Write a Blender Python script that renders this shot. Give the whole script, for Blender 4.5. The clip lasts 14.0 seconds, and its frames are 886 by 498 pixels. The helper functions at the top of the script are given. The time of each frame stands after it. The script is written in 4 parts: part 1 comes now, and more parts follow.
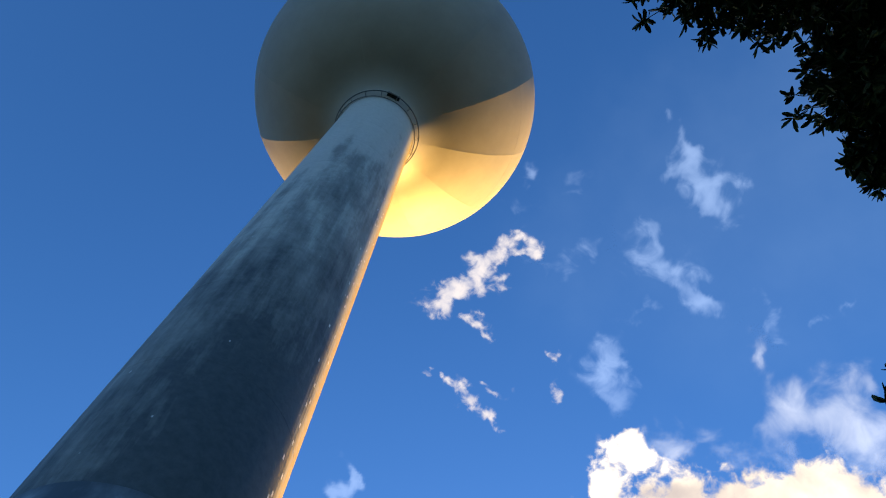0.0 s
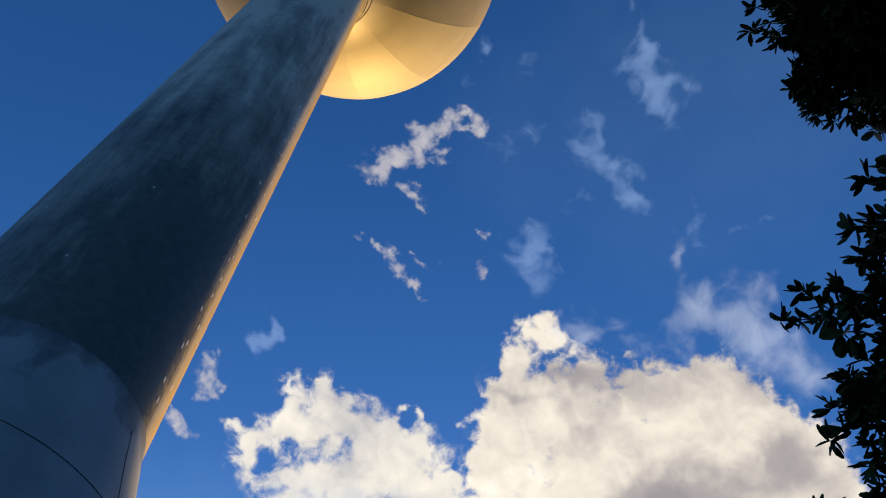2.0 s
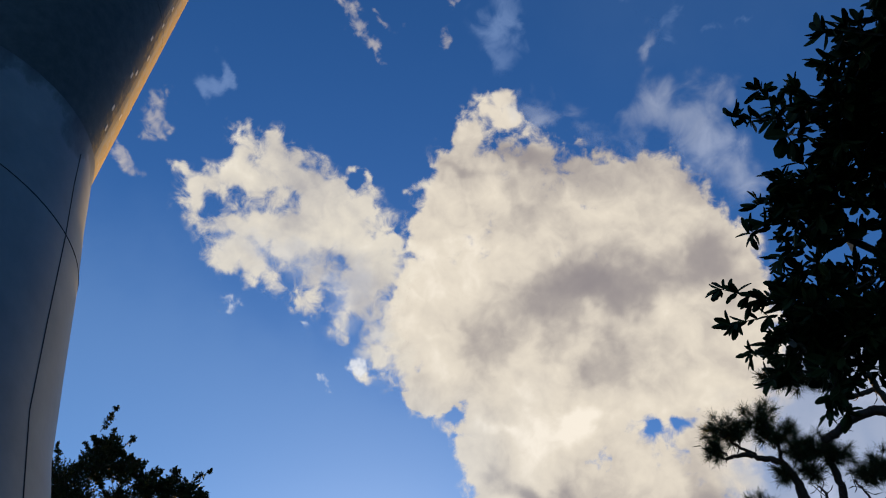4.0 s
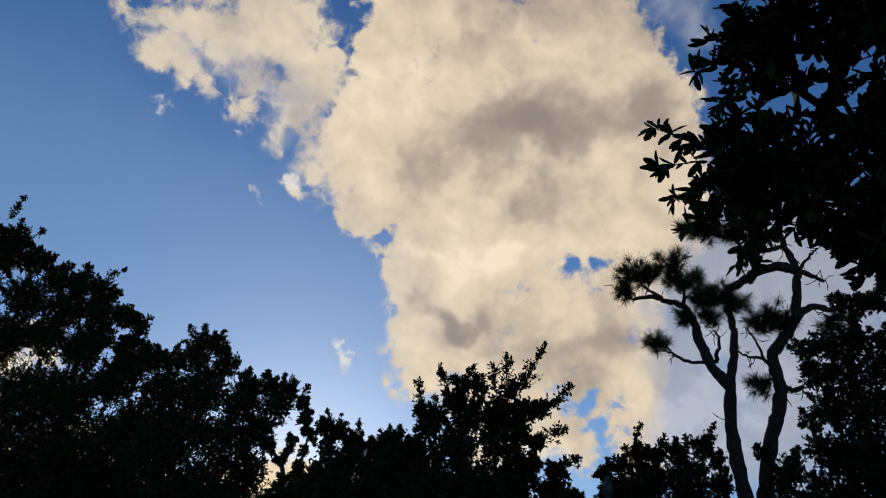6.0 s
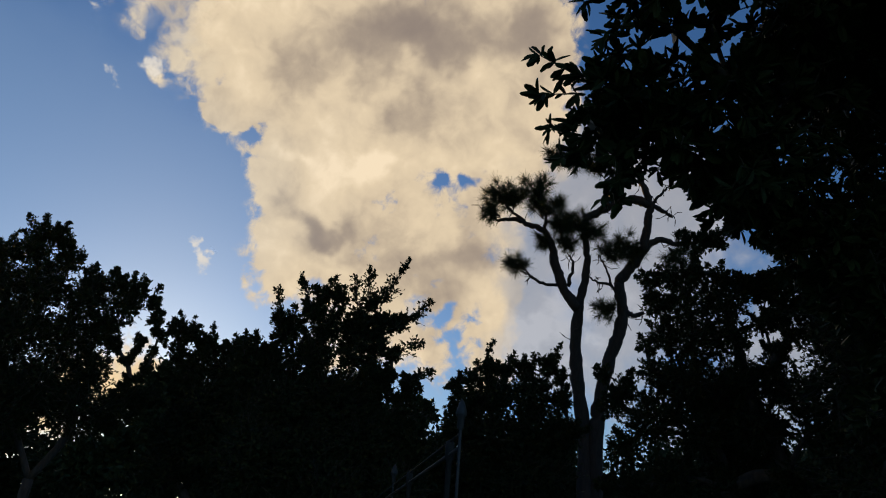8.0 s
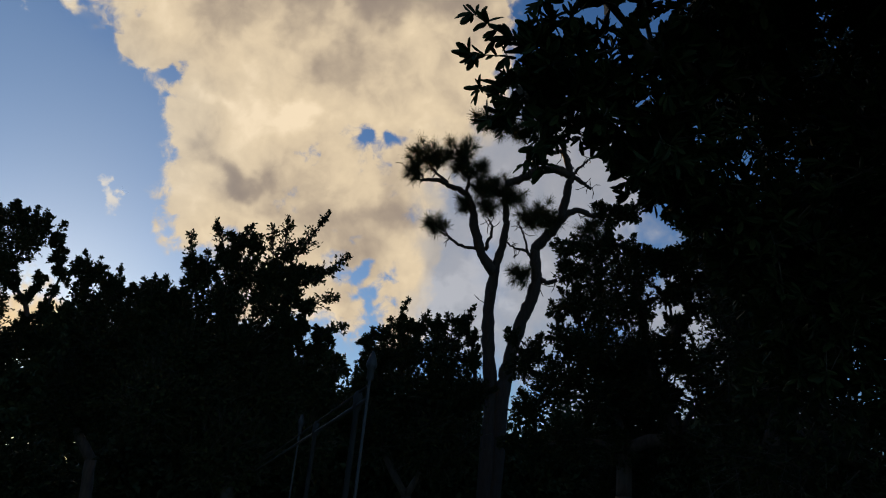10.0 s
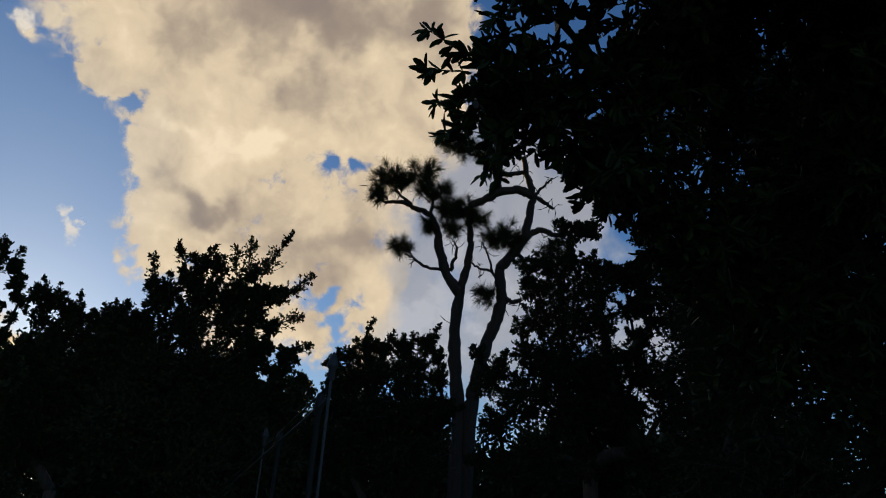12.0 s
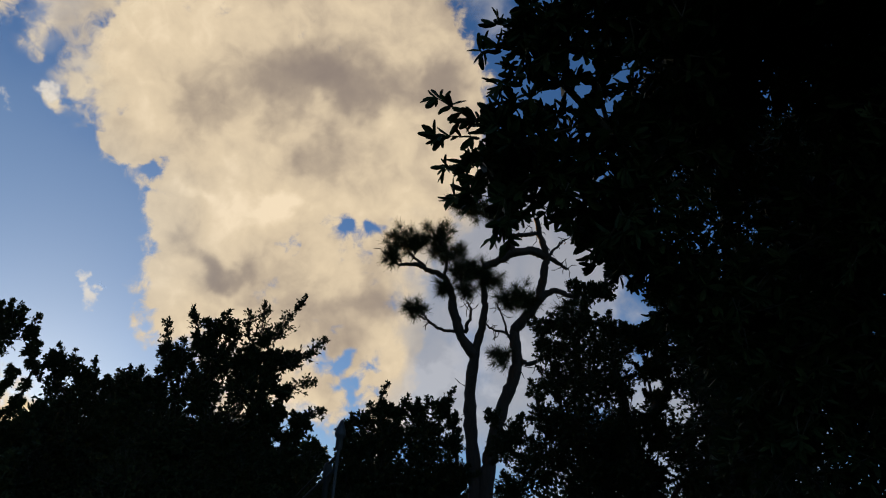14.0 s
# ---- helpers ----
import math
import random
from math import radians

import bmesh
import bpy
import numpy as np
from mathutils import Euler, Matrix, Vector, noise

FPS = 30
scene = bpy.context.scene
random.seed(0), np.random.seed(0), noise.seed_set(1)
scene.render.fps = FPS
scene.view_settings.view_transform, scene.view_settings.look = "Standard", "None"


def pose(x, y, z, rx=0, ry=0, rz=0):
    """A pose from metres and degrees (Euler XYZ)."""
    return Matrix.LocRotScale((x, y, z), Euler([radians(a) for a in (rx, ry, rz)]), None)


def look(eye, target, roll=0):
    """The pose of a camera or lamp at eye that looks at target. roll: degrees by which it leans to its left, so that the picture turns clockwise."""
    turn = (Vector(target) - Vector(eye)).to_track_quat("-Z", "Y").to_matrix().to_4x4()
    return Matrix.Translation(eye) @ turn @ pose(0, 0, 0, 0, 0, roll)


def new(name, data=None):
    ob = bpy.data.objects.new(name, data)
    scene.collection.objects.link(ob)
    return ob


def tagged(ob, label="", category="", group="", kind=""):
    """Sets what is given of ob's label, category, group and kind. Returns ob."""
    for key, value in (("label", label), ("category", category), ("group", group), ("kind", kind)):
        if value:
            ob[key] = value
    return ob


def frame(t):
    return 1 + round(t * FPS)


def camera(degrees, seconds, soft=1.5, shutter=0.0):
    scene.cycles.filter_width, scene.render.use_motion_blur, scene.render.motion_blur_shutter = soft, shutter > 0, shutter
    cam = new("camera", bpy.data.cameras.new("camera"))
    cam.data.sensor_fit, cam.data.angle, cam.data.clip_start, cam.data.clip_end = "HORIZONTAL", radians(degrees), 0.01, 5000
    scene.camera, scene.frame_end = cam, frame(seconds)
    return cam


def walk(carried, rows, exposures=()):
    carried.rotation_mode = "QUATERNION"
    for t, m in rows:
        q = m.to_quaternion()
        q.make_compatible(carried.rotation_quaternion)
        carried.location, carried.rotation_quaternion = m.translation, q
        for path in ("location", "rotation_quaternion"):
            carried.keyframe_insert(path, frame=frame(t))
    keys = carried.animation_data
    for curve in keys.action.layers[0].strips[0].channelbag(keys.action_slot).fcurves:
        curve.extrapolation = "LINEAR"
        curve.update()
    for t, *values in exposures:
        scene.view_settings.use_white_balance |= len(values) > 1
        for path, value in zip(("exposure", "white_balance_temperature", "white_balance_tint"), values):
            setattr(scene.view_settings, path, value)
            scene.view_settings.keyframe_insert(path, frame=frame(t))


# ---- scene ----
cam = camera(61.0, 14.0, soft=1.1)
ROWS = [
    (0.0, pose(-0.022, 0.197, 1.743, 158.53, -2.79, 35.84)),
    (0.5, pose(0.008, 0.237, 1.823, 156.88, -1.81, 34.23)),
    (1.0, pose(0.023, 0.232, 1.836, 154.65, -1.19, 33.24)),
    (1.5, pose(0.029, 0.200, 1.817, 152.01, -1.26, 30.47)),
    (2.0, pose(0.031, 0.192, 1.828, 148.98, -1.46, 27.71)),
    (2.5, pose(0.007, 0.178, 1.790, 144.97, -2.24, 25.31)),
    (3.0, pose(0.000, 0.162, 1.757, 140.60, -2.57, 23.44)),
    (3.5, pose(0.010, 0.149, 1.724, 136.08, -2.64, 22.06)),
    (3.7, pose(0.011, 0.164, 1.726, 134.31, -2.71, 21.45)),
    (5.8, pose(0.033, 0.557, 1.901, 120.04, -4.58, 14.39)),
    (6.0, pose(0.034, 0.581, 1.915, 119.07, -4.51, 13.38)),
    (6.5, pose(0.052, 0.587, 1.908, 117.25, -4.57, 10.95)),
    (7.0, pose(0.046, 0.649, 1.932, 115.72, -4.83, 8.62)),
    (7.5, pose(0.044, 0.694, 1.962, 114.10, -4.80, 5.86)),
    (8.0, pose(-0.002, 0.675, 2.013, 113.08, -4.11, 2.38)),
    (8.5, pose(-0.010, 0.580, 1.983, 111.92, -3.44, 0.06)),
    (9.0, pose(0.003, 0.582, 1.957, 111.01, -3.78, -1.78)),
    (9.2, pose(0.003, 0.622, 2.004, 110.43, -4.48, -2.61)),
    (11.3, pose(0.023, 0.704, 1.857, 111.04, -4.00, -6.43)),
    (11.5, pose(0.061, 0.669, 1.833, 111.66, -3.63, -6.50)),
    (12.0, pose(0.058, 0.600, 1.833, 112.64, -3.50, -6.70)),
    (12.5, pose(0.069, 0.521, 1.824, 113.68, -3.74, -6.34)),
    (13.0, pose(0.027, 0.513, 1.855, 114.91, -3.71, -6.09)),
    (13.5, pose(0.049, 0.555, 1.900, 116.16, -3.50, -5.93)),
    (14.0, pose(0.095, 0.593, 1.856, 117.22, -3.38, -5.38)),
]

walk(cam, ROWS, [(0.0, 2.2, 6450, 10), (1.0, 1.68, 6150, 10), (2.0, 1.32, 5850, 10), (3.6, 1.06, 5900, 10), (6.0, 0.9, 6750, 10), (9.0, 0.84, 7350, 10), (14.0, 0.82, 7250, 10)])

# ---- world and light ----
SUN_BEARING, SUN_RISE = -25.0, 3.5          # degrees clockwise from +y, and above the horizon
world = bpy.data.worlds.new("evening_sky")
scene.world = world
world.use_nodes = True
wn, wl = world.node_tree.nodes, world.node_tree.links
sky = wn.new("ShaderNodeTexSky")
sky.sky_type, sky.sun_disc = "NISHITA", False
sky.sun_elevation, sky.sun_rotation = radians(12.0), radians(SUN_BEARING)
sky.air_density, sky.dust_density, sky.ozone_density = 1.0, 0.22, 4.0
tint = wn.new("ShaderNodeHueSaturation")
tint.inputs["Saturation"].default_value = 1.14
tint.inputs["Hue"].default_value = 0.508
wl.new(sky.outputs[0], tint.inputs["Color"])
wl.new(tint.outputs[0], wn["Background"].inputs[0])
wn["Background"].inputs[1].default_value = 0.06


HUB = Vector((0.05, 0.58, 1.9))              # the spot on the lawn, at eye level, from which the plan is drawn


def level(bearing):
    """The plan's own lean, in degrees: it was drawn a little low towards the east."""
    return min(max(0.013 * (bearing + 50), 0.0), 0.75)


def polar(bearing, rise, reach):
    """The place that lies so many metres off the hub, by its bearing and its rise, in degrees."""
    b, r = radians(bearing + 0.2), radians(rise + level(bearing))
    return HUB + Vector((math.sin(b) * math.cos(r), math.cos(b) * math.cos(r), math.sin(r))) * reach


sun = new("sun", bpy.data.lights.new("sun", "SUN"))
sun.data.energy, sun.data.angle, sun.data.color = 5.0, radians(0.6), (1.0, 0.54, 0.13)
sun.matrix_world = look(polar(SUN_BEARING, SUN_RISE, 100), HUB)


# ---- materials ----
def material(name, rough=0.8):
    m = bpy.data.materials.new(name)
    m.use_nodes = True
    n, l = m.node_tree.nodes, m.node_tree.links
    b = n["Principled BSDF"]
    b.inputs["Roughness"].default_value = rough
    return m, n, l, b


def noise_node(n, l, scale, detail=4, coord="Object", stretch=None, rough=0.55, curl=0.0):
    c = n.new("ShaderNodeTexCoord")
    t = n.new("ShaderNodeTexNoise")
    t.inputs["Scale"].default_value, t.inputs["Detail"].default_value = scale, detail
    t.inputs["Roughness"].default_value, t.inputs["Distortion"].default_value = rough, curl
    out = c.outputs[coord]
    if stretch:
        mp = n.new("ShaderNodeMapping")
        mp.inputs["Scale"].default_value = stretch
        l.new(out, mp.inputs[0])
        out = mp.outputs[0]
    l.new(out, t.inputs["Vector"])
    return t.outputs["Fac"]


def ramp(n, l, fac, stops):
    r = n.new("ShaderNodeValToRGB")
    e = r.color_ramp.elements
    while len(e) < len(stops):
        e.new(0.5)
    for k, (p, c) in zip(e, stops):
        k.position, k.color = p, (*c, 1)
    l.new(fac, r.inputs[0])
    return r.outputs[0]


def mix(n, l, fac, a, b, mode="MIX"):
    m = n.new("ShaderNodeMix")
    m.data_type, m.blend_type = "RGBA", mode
    for sock, v in ((m.inputs["Factor"], fac), (m.inputs["A"], a), (m.inputs["B"], b)):
        if isinstance(v, (int, float)):
            sock.default_value = v
        elif isinstance(v, tuple):
            sock.default_value = (*v, 1)
        else:
            l.new(v, sock)
    for sock, v in ((m.inputs[6], a), (m.inputs[7], b)):
        if isinstance(v, tuple):
            sock.default_value = (*v, 1)
        else:
            l.new(v, sock)
    return m.outputs[2]


def math_node(n, l, op, a, b=0.0, clamp=False):
    m = n.new("ShaderNodeMath")
    m.operation, m.use_clamp = op, clamp
    for sock, v in zip(m.inputs, (a, b)):
        if isinstance(v, (int, float)):
            sock.default_value = v
        else:
            l.new(v, sock)
    return m.outputs[0]


def bump(n, l, b, height, strength=0.3, distance=0.02):
    k = n.new("ShaderNodeBump")
    k.inputs["Strength"].default_value, k.inputs["Distance"].default_value = strength, distance
    l.new(height, k.inputs["Height"])
    l.new(k.outputs[0], b.inputs["Normal"])


def leaf_material(name, dark, light, rough=0.45):
    m, n, l, b = material(name, rough)
    g = n.new("ShaderNodeNewGeometry")
    b.inputs["Specular IOR Level"].default_value = 0.1
    c = ramp(n, l, g.outputs["Random Per Island"], [(0.0, dark), (0.7, light), (1.0, (light[0] * 1.5, light[1] * 1.15, light[2]))])
    f = noise_node(n, l, 6.0)
    l.new(mix(n, l, f, c, dark), b.inputs["Base Color"])
    return m


def bark_material(name, a, b_):
    m, n, l, b = material(name, 0.9)
    f = noise_node(n, l, 14.0, 6, stretch=(1, 1, 0.25))
    l.new(ramp(n, l, f, [(0.3, a), (0.7, b_)]), b.inputs["Base Color"])
    bump(n, l, b, f, 0.8, 0.03)
    return m


MAGNOLIA_LEAF = leaf_material("magnolia_leaf", (0.02, 0.035, 0.012), (0.035, 0.055, 0.018), 0.5)
OAK_LEAF = leaf_material("oak_leaf", (0.022, 0.033, 0.013), (0.04, 0.055, 0.02), 0.6)
SHRUB_LEAF = leaf_material("shrub_leaf", (0.024, 0.035, 0.014), (0.045, 0.06, 0.022), 0.6)
NEEDLE = leaf_material("pine_needle", (0.024, 0.035, 0.014), (0.042, 0.055, 0.02), 0.6)
BARK = bark_material("grey_bark", (0.035, 0.03, 0.025), (0.09, 0.075, 0.06))
PINE_BARK = bark_material("pine_bark", (0.016, 0.012, 0.009), (0.04, 0.028, 0.02))


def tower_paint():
    """Pale paint on steel, with dark mildew that runs down in streaks and thins out towards the top; shade and a sunlit
    strip painted in; flakes of bare white.
    """
    m, n, l, b = material("stained_sunlit_paint", 0.55)
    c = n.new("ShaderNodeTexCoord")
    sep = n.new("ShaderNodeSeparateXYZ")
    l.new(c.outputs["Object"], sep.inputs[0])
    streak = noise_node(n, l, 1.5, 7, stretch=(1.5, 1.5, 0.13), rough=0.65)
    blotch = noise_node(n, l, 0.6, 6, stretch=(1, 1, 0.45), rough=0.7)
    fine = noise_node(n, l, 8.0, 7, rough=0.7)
    # darker towards the bottom: part mildew, part painted shade
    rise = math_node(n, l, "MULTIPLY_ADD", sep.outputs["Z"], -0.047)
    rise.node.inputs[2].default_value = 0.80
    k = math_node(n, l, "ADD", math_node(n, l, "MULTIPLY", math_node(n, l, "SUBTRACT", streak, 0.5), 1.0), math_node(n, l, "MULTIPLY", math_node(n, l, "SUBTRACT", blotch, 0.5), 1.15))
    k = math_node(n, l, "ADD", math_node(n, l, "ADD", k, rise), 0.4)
    # mildew is thickest down one flank; unevenly cleared round the sunward side as painted sunlight
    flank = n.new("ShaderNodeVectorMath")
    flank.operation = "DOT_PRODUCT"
    sunward = n.new("ShaderNodeVectorMath")
    sunward.operation = "DOT_PRODUCT"
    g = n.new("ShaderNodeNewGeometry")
    for node, bearing in ((flank, 75.0), (sunward, 10.0)):
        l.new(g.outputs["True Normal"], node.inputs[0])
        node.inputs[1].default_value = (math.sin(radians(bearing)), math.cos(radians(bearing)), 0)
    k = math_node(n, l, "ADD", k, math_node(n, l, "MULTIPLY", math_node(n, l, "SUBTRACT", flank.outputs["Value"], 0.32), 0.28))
    bare = math_node(n, l, "ADD", sunward.outputs["Value"], math_node(n, l, "MULTIPLY", math_node(n, l, "SUBTRACT", streak, 0.5), 0.5))
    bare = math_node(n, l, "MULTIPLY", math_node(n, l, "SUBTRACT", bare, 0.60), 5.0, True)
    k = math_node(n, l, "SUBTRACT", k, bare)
    stain_shade = ramp(n, l, k, [(0.0, (0, 0, 0)), (0.28, (0.08, 0.08, 0.08)), (0.5, (0.6, 0.6, 0.6)), (0.8, (1, 1, 1))])
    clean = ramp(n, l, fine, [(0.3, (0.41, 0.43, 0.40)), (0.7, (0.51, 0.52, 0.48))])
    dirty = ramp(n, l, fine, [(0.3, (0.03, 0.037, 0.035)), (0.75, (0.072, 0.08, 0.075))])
    col = mix(n, l, stain_shade, clean, dirty)
    # golden sunlight painted as ochre down the sunward strip
    sun_strip = math_node(n, l, "MULTIPLY", math_node(n, l, "SUBTRACT", math_node(n, l, "ADD", sunward.outputs["Value"], math_node(n, l, "MULTIPLY", math_node(n, l, "SUBTRACT", fine, 0.5), 0.6)), 0.62), 4.0, True)
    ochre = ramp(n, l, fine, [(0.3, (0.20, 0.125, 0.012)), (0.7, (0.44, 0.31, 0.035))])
    col = mix(n, l, sun_strip, col, ochre)
    v = n.new("ShaderNodeTexVoronoi")
    v.inputs["Scale"].default_value = 3.2
    mp = n.new("ShaderNodeMapping")
    mp.inputs["Scale"].default_value = (1, 1, 0.5)
    l.new(c.outputs["Object"], mp.inputs[0])
    l.new(mp.outputs[0], v.inputs["Vector"])
    flake = ramp(n, l, math_node(n, l, "ADD", v.outputs["Distance"], math_node(n, l, "MULTIPLY", blotch, 0.16)), [(0.0, (1, 1, 1)), (0.10, (1, 1, 1)), (0.13, (0, 0, 0))])
    col = mix(n, l, flake, col, (0.55, 0.55, 0.52))
    l.new(col, b.inputs["Base Color"])
    bump(n, l, b, fine, 0.3, 0.012)
    return m


def plain_paint(name, a, b_, rough=0.5, scale=0.8):
    m, n, l, b = material(name, rough)
    f = noise_node(n, l, scale, 6, rough=0.65)
    l.new(ramp(n, l, f, [(0.3, a), (0.7, b_)]), b.inputs["Base Color"])
    bump(n, l, b, noise_node(n, l, 20.0, 3), 0.1, 0.005)
    return m


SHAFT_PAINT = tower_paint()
TANK_PAINT = plain_paint("cream_tank_paint", (0.25, 0.24, 0.20), (0.295, 0.285, 0.235), 0.6)


def base_paint():
    """Grey paint, with mildew that has run down from the shaft onto its shoulder in ragged tongues."""
    m, n, l, b = material("grey_base_paint", 0.45)
    f = noise_node(n, l, 0.7, 6, rough=0.65)
    col = ramp(n, l, f, [(0.3, (0.125, 0.145, 0.16)), (0.7, (0.23, 0.255, 0.27))])
    c = n.new("ShaderNodeTexCoord")
    sep = n.new("ShaderNodeSeparateXYZ")
    l.new(c.outputs["Object"], sep.inputs[0])
    run = noise_node(n, l, 1.3, 6, stretch=(1, 1, 0.5), rough=0.6)
    k = math_node(n, l, "ADD", math_node(n, l, "MULTIPLY", math_node(n, l, "SUBTRACT", sep.outputs["Z"], 7.3), 0.9), math_node(n, l, "MULTIPLY", math_node(n, l, "SUBTRACT", run, 0.5), 3.2))
    mask = ramp(n, l, k, [(0.0, (0, 0, 0)), (0.15, (0.5, 0.5, 0.5)), (0.5, (0.95, 0.95, 0.95))])
    l.new(mix(n, l, mask, col, (0.035, 0.042, 0.042)), b.inputs["Base Color"])
    bump(n, l, b, noise_node(n, l, 20.0, 3), 0.1, 0.005)
    return m


BASE_PAINT = base_paint()
PALE_PAINT = plain_paint("pale_flaked_paint", (0.68, 0.67, 0.62), (0.8, 0.79, 0.74), 0.6, 6.0)
DARK_STEEL = plain_paint("dark_steel", (0.012, 0.012, 0.012), (0.025, 0.025, 0.025), 0.8, 5.0)
GREY_STEEL = plain_paint("grey_painted_steel", (0.08, 0.085, 0.085), (0.15, 0.155, 0.15), 0.6, 5.0)
PALE_STEEL = plain_paint("pale_galvanised_steel", (0.02, 0.02, 0.021), (0.045, 0.045, 0.048), 0.55, 6.0)


def grass_material():
    m, n, l, b = material("grass", 0.9)
    f = noise_node(n, l, 0.6, 8, rough=0.7)
    l.new(ramp(n, l, f, [(0.3, (0.025, 0.04, 0.012)), (0.7, (0.06, 0.075, 0.025))]), b.inputs["Base Color"])
    bump(n, l, b, noise_node(n, l, 30.0, 4), 0.6, 0.05)
    return m


# ---- mesh helpers ----
def mesh_from(name, verts, faces, mat, smooth=False):
    me = bpy.data.meshes.new(name)
    verts, faces = np.asarray(verts, float), np.asarray(faces, np.int32)
    me.vertices.add(len(verts))
    me.vertices.foreach_set("co", verts.ravel())
    me.loops.add(faces.size)
    me.loops.foreach_set("vertex_index", faces.ravel())
    me.polygons.add(len(faces))
    me.polygons.foreach_set("loop_start", np.arange(len(faces), dtype=np.int32) * faces.shape[1])
    me.update(calc_edges=True)
    me.validate()
    me.polygons.foreach_set("use_smooth", np.full(len(me.polygons), smooth))
    me.materials.append(mat)
    return me


def thing(name, label, category, place=(0, 0, 0), group="", kind=""):
    ob = new(name)
    ob.location = place
    ob.empty_display_size = 0.2
    return tagged(ob, label, category, group, kind)


def part(name, me, parent, label=""):
    """Links a mesh, given in the thing's own coordinates, as a part."""
    ob = new(name, me)
    ob.parent = parent
    return tagged(ob, label) if label else ob


def tube(points, radii, sides=8):
    """Vertices and quads of a tapered pipe along points."""
    pts = [Vector(p) for p in points]
    v, f = [], []
    side = Vector((0.31, 0.87, 0.38))
    for i, p in enumerate(pts):
        d = (pts[min(i + 1, len(pts) - 1)] - pts[max(i - 1, 0)]).normalized()
        a = d.cross(side)
        if a.length < 0.05:
            a = d.cross(Vector((1, 0, 0)))
        a.normalize()
        b = d.cross(a)
        for k in range(sides):
            w = 2 * math.pi * k / sides
            v.append(p + (a * math.cos(w) + b * math.sin(w)) * radii[i])
    for i in range(len(pts) - 1):
        for k in range(sides):
            k2 = (k + 1) % sides
            f.append((i * sides + k, i * sides + k2, (i + 1) * sides + k2, (i + 1) * sides + k))
    for i0, s in ((0, 1), ((len(pts) - 1) * sides, -1)):
        for k in range(1, sides - 1, 2):
            q = (i0, i0 + k, i0 + k + 1, i0 + (k + 2) % sides)
            f.append(q[::-1] if s > 0 else q)
    return v, f


def bent(points, steps=6, wobble=0.0, rng=None):
    """A smooth line through points (Catmull-Rom), with a little unevenness."""
    p = [Vector(q) for q in points]
    p = [p[0] * 2 - p[1]] + p + [p[-1] * 2 - p[-2]]
    out = []
    for i in range(1, len(p) - 2):
        for s in range(steps):
            t = s / steps
            q = 0.5 * (2 * p[i] + (p[i + 1] - p[i - 1]) * t + (2 * p[i - 1] - 5 * p[i] + 4 * p[i + 1] - p[i + 2]) * t * t
                       + (3 * p[i] - p[i - 1] - 3 * p[i + 1] + p[i + 2]) * t ** 3)
            if wobble:
                q = q + Vector(rng.normal(0, wobble, 3))
            out.append(q)
    out.append(p[-2])
    return out


def joined(pieces):
    v, f = [], []
    for pv, pf in pieces:
        k = len(v)
        v += [tuple(q) for q in pv]
        f += [tuple(i + k for i in q) for q in pf]
    return v, f


def lathe(profile, sides=96, skip_caps=True):
    """Quads of a surface of revolution from (radius, height) pairs."""
    v = [(r * math.cos(2 * math.pi * k / sides), r * math.sin(2 * math.pi * k / sides), z) for r, z in profile for k in range(sides)]
    f = [(i * sides + k, i * sides + (k + 1) % sides, (i + 1) * sides + (k + 1) % sides, (i + 1) * sides + k)
         for i in range(len(profile) - 1) for k in range(sides)]
    return v, f


# ---- ground ----
def ground():
    n = 60
    r = np.concatenate([np.linspace(0.0, 40, 30), np.geomspace(45, 4500, 30)])
    v, f = [], []
    for i, rr in enumerate(r):
        for k in range(n):
            a = 2 * math.pi * k / n
            x, y = (rr + 0.01) * math.cos(a), (rr + 0.01) * math.sin(a)
            v.append((x, y, 0.05 * noise.noise(Vector((x * 0.3, y * 0.3, 0))) if rr > 3 else 0.0))
    for i in range(len(r) - 1):
        for k in range(n):
            f.append((i * n + k, i * n + (k + 1) % n, (i + 1) * n + (k + 1) % n, (i + 1) * n + k))
    tagged(new("ground", mesh_from("ground", v, f, grass_material(), True)), "dark evening lawn reaching out to the horizon", "ground", kind="structure")


ground()

# ---- water tower ----
AXIS = (-6.843, 3.045)
SHAFT_R, KINK_Z, COLLAR_Z, BALL_Z, BALL_R = 1.40, 7.6, 31.0, 36.43, 6.36


def ring(radius, z, r, sides=96, section=6):
    """A closed hoop of round bar."""
    v, f = [], []
    for i in range(sides):
        a = 2 * math.pi * i / sides
        for k in range(section):
            w = 2 * math.pi * k / section
            q = radius + r * math.cos(w)
            v.append((q * math.cos(a), q * math.sin(a), z + r * math.sin(w)))
    for i in range(sides):
        for k in range(section):
            i2, k2 = (i + 1) % sides, (k + 1) % section
            f.append((i * section + k, i2 * section + k, i2 * section + k2, i * section + k2))
    return v, f


def box(cx, cy, cz, sx, sy, sz, turn=0.0, bevel=0.15):
    """A block with its edges taken off."""
    bm = bmesh.new()
    bmesh.ops.create_cube(bm, size=1.0)
    bmesh.ops.scale(bm, vec=(sx, sy, sz), verts=bm.verts)
    bmesh.ops.bevel(bm, geom=bm.edges[:], offset=min(sx, sy, sz) * bevel, segments=1, affect="EDGES")
    bmesh.ops.transform(bm, matrix=pose(cx, cy, cz, 0, 0, turn), verts=bm.verts)
    me = bpy.data.meshes.new("box")
    bm.to_mesh(me)
    bm.free()
    return me


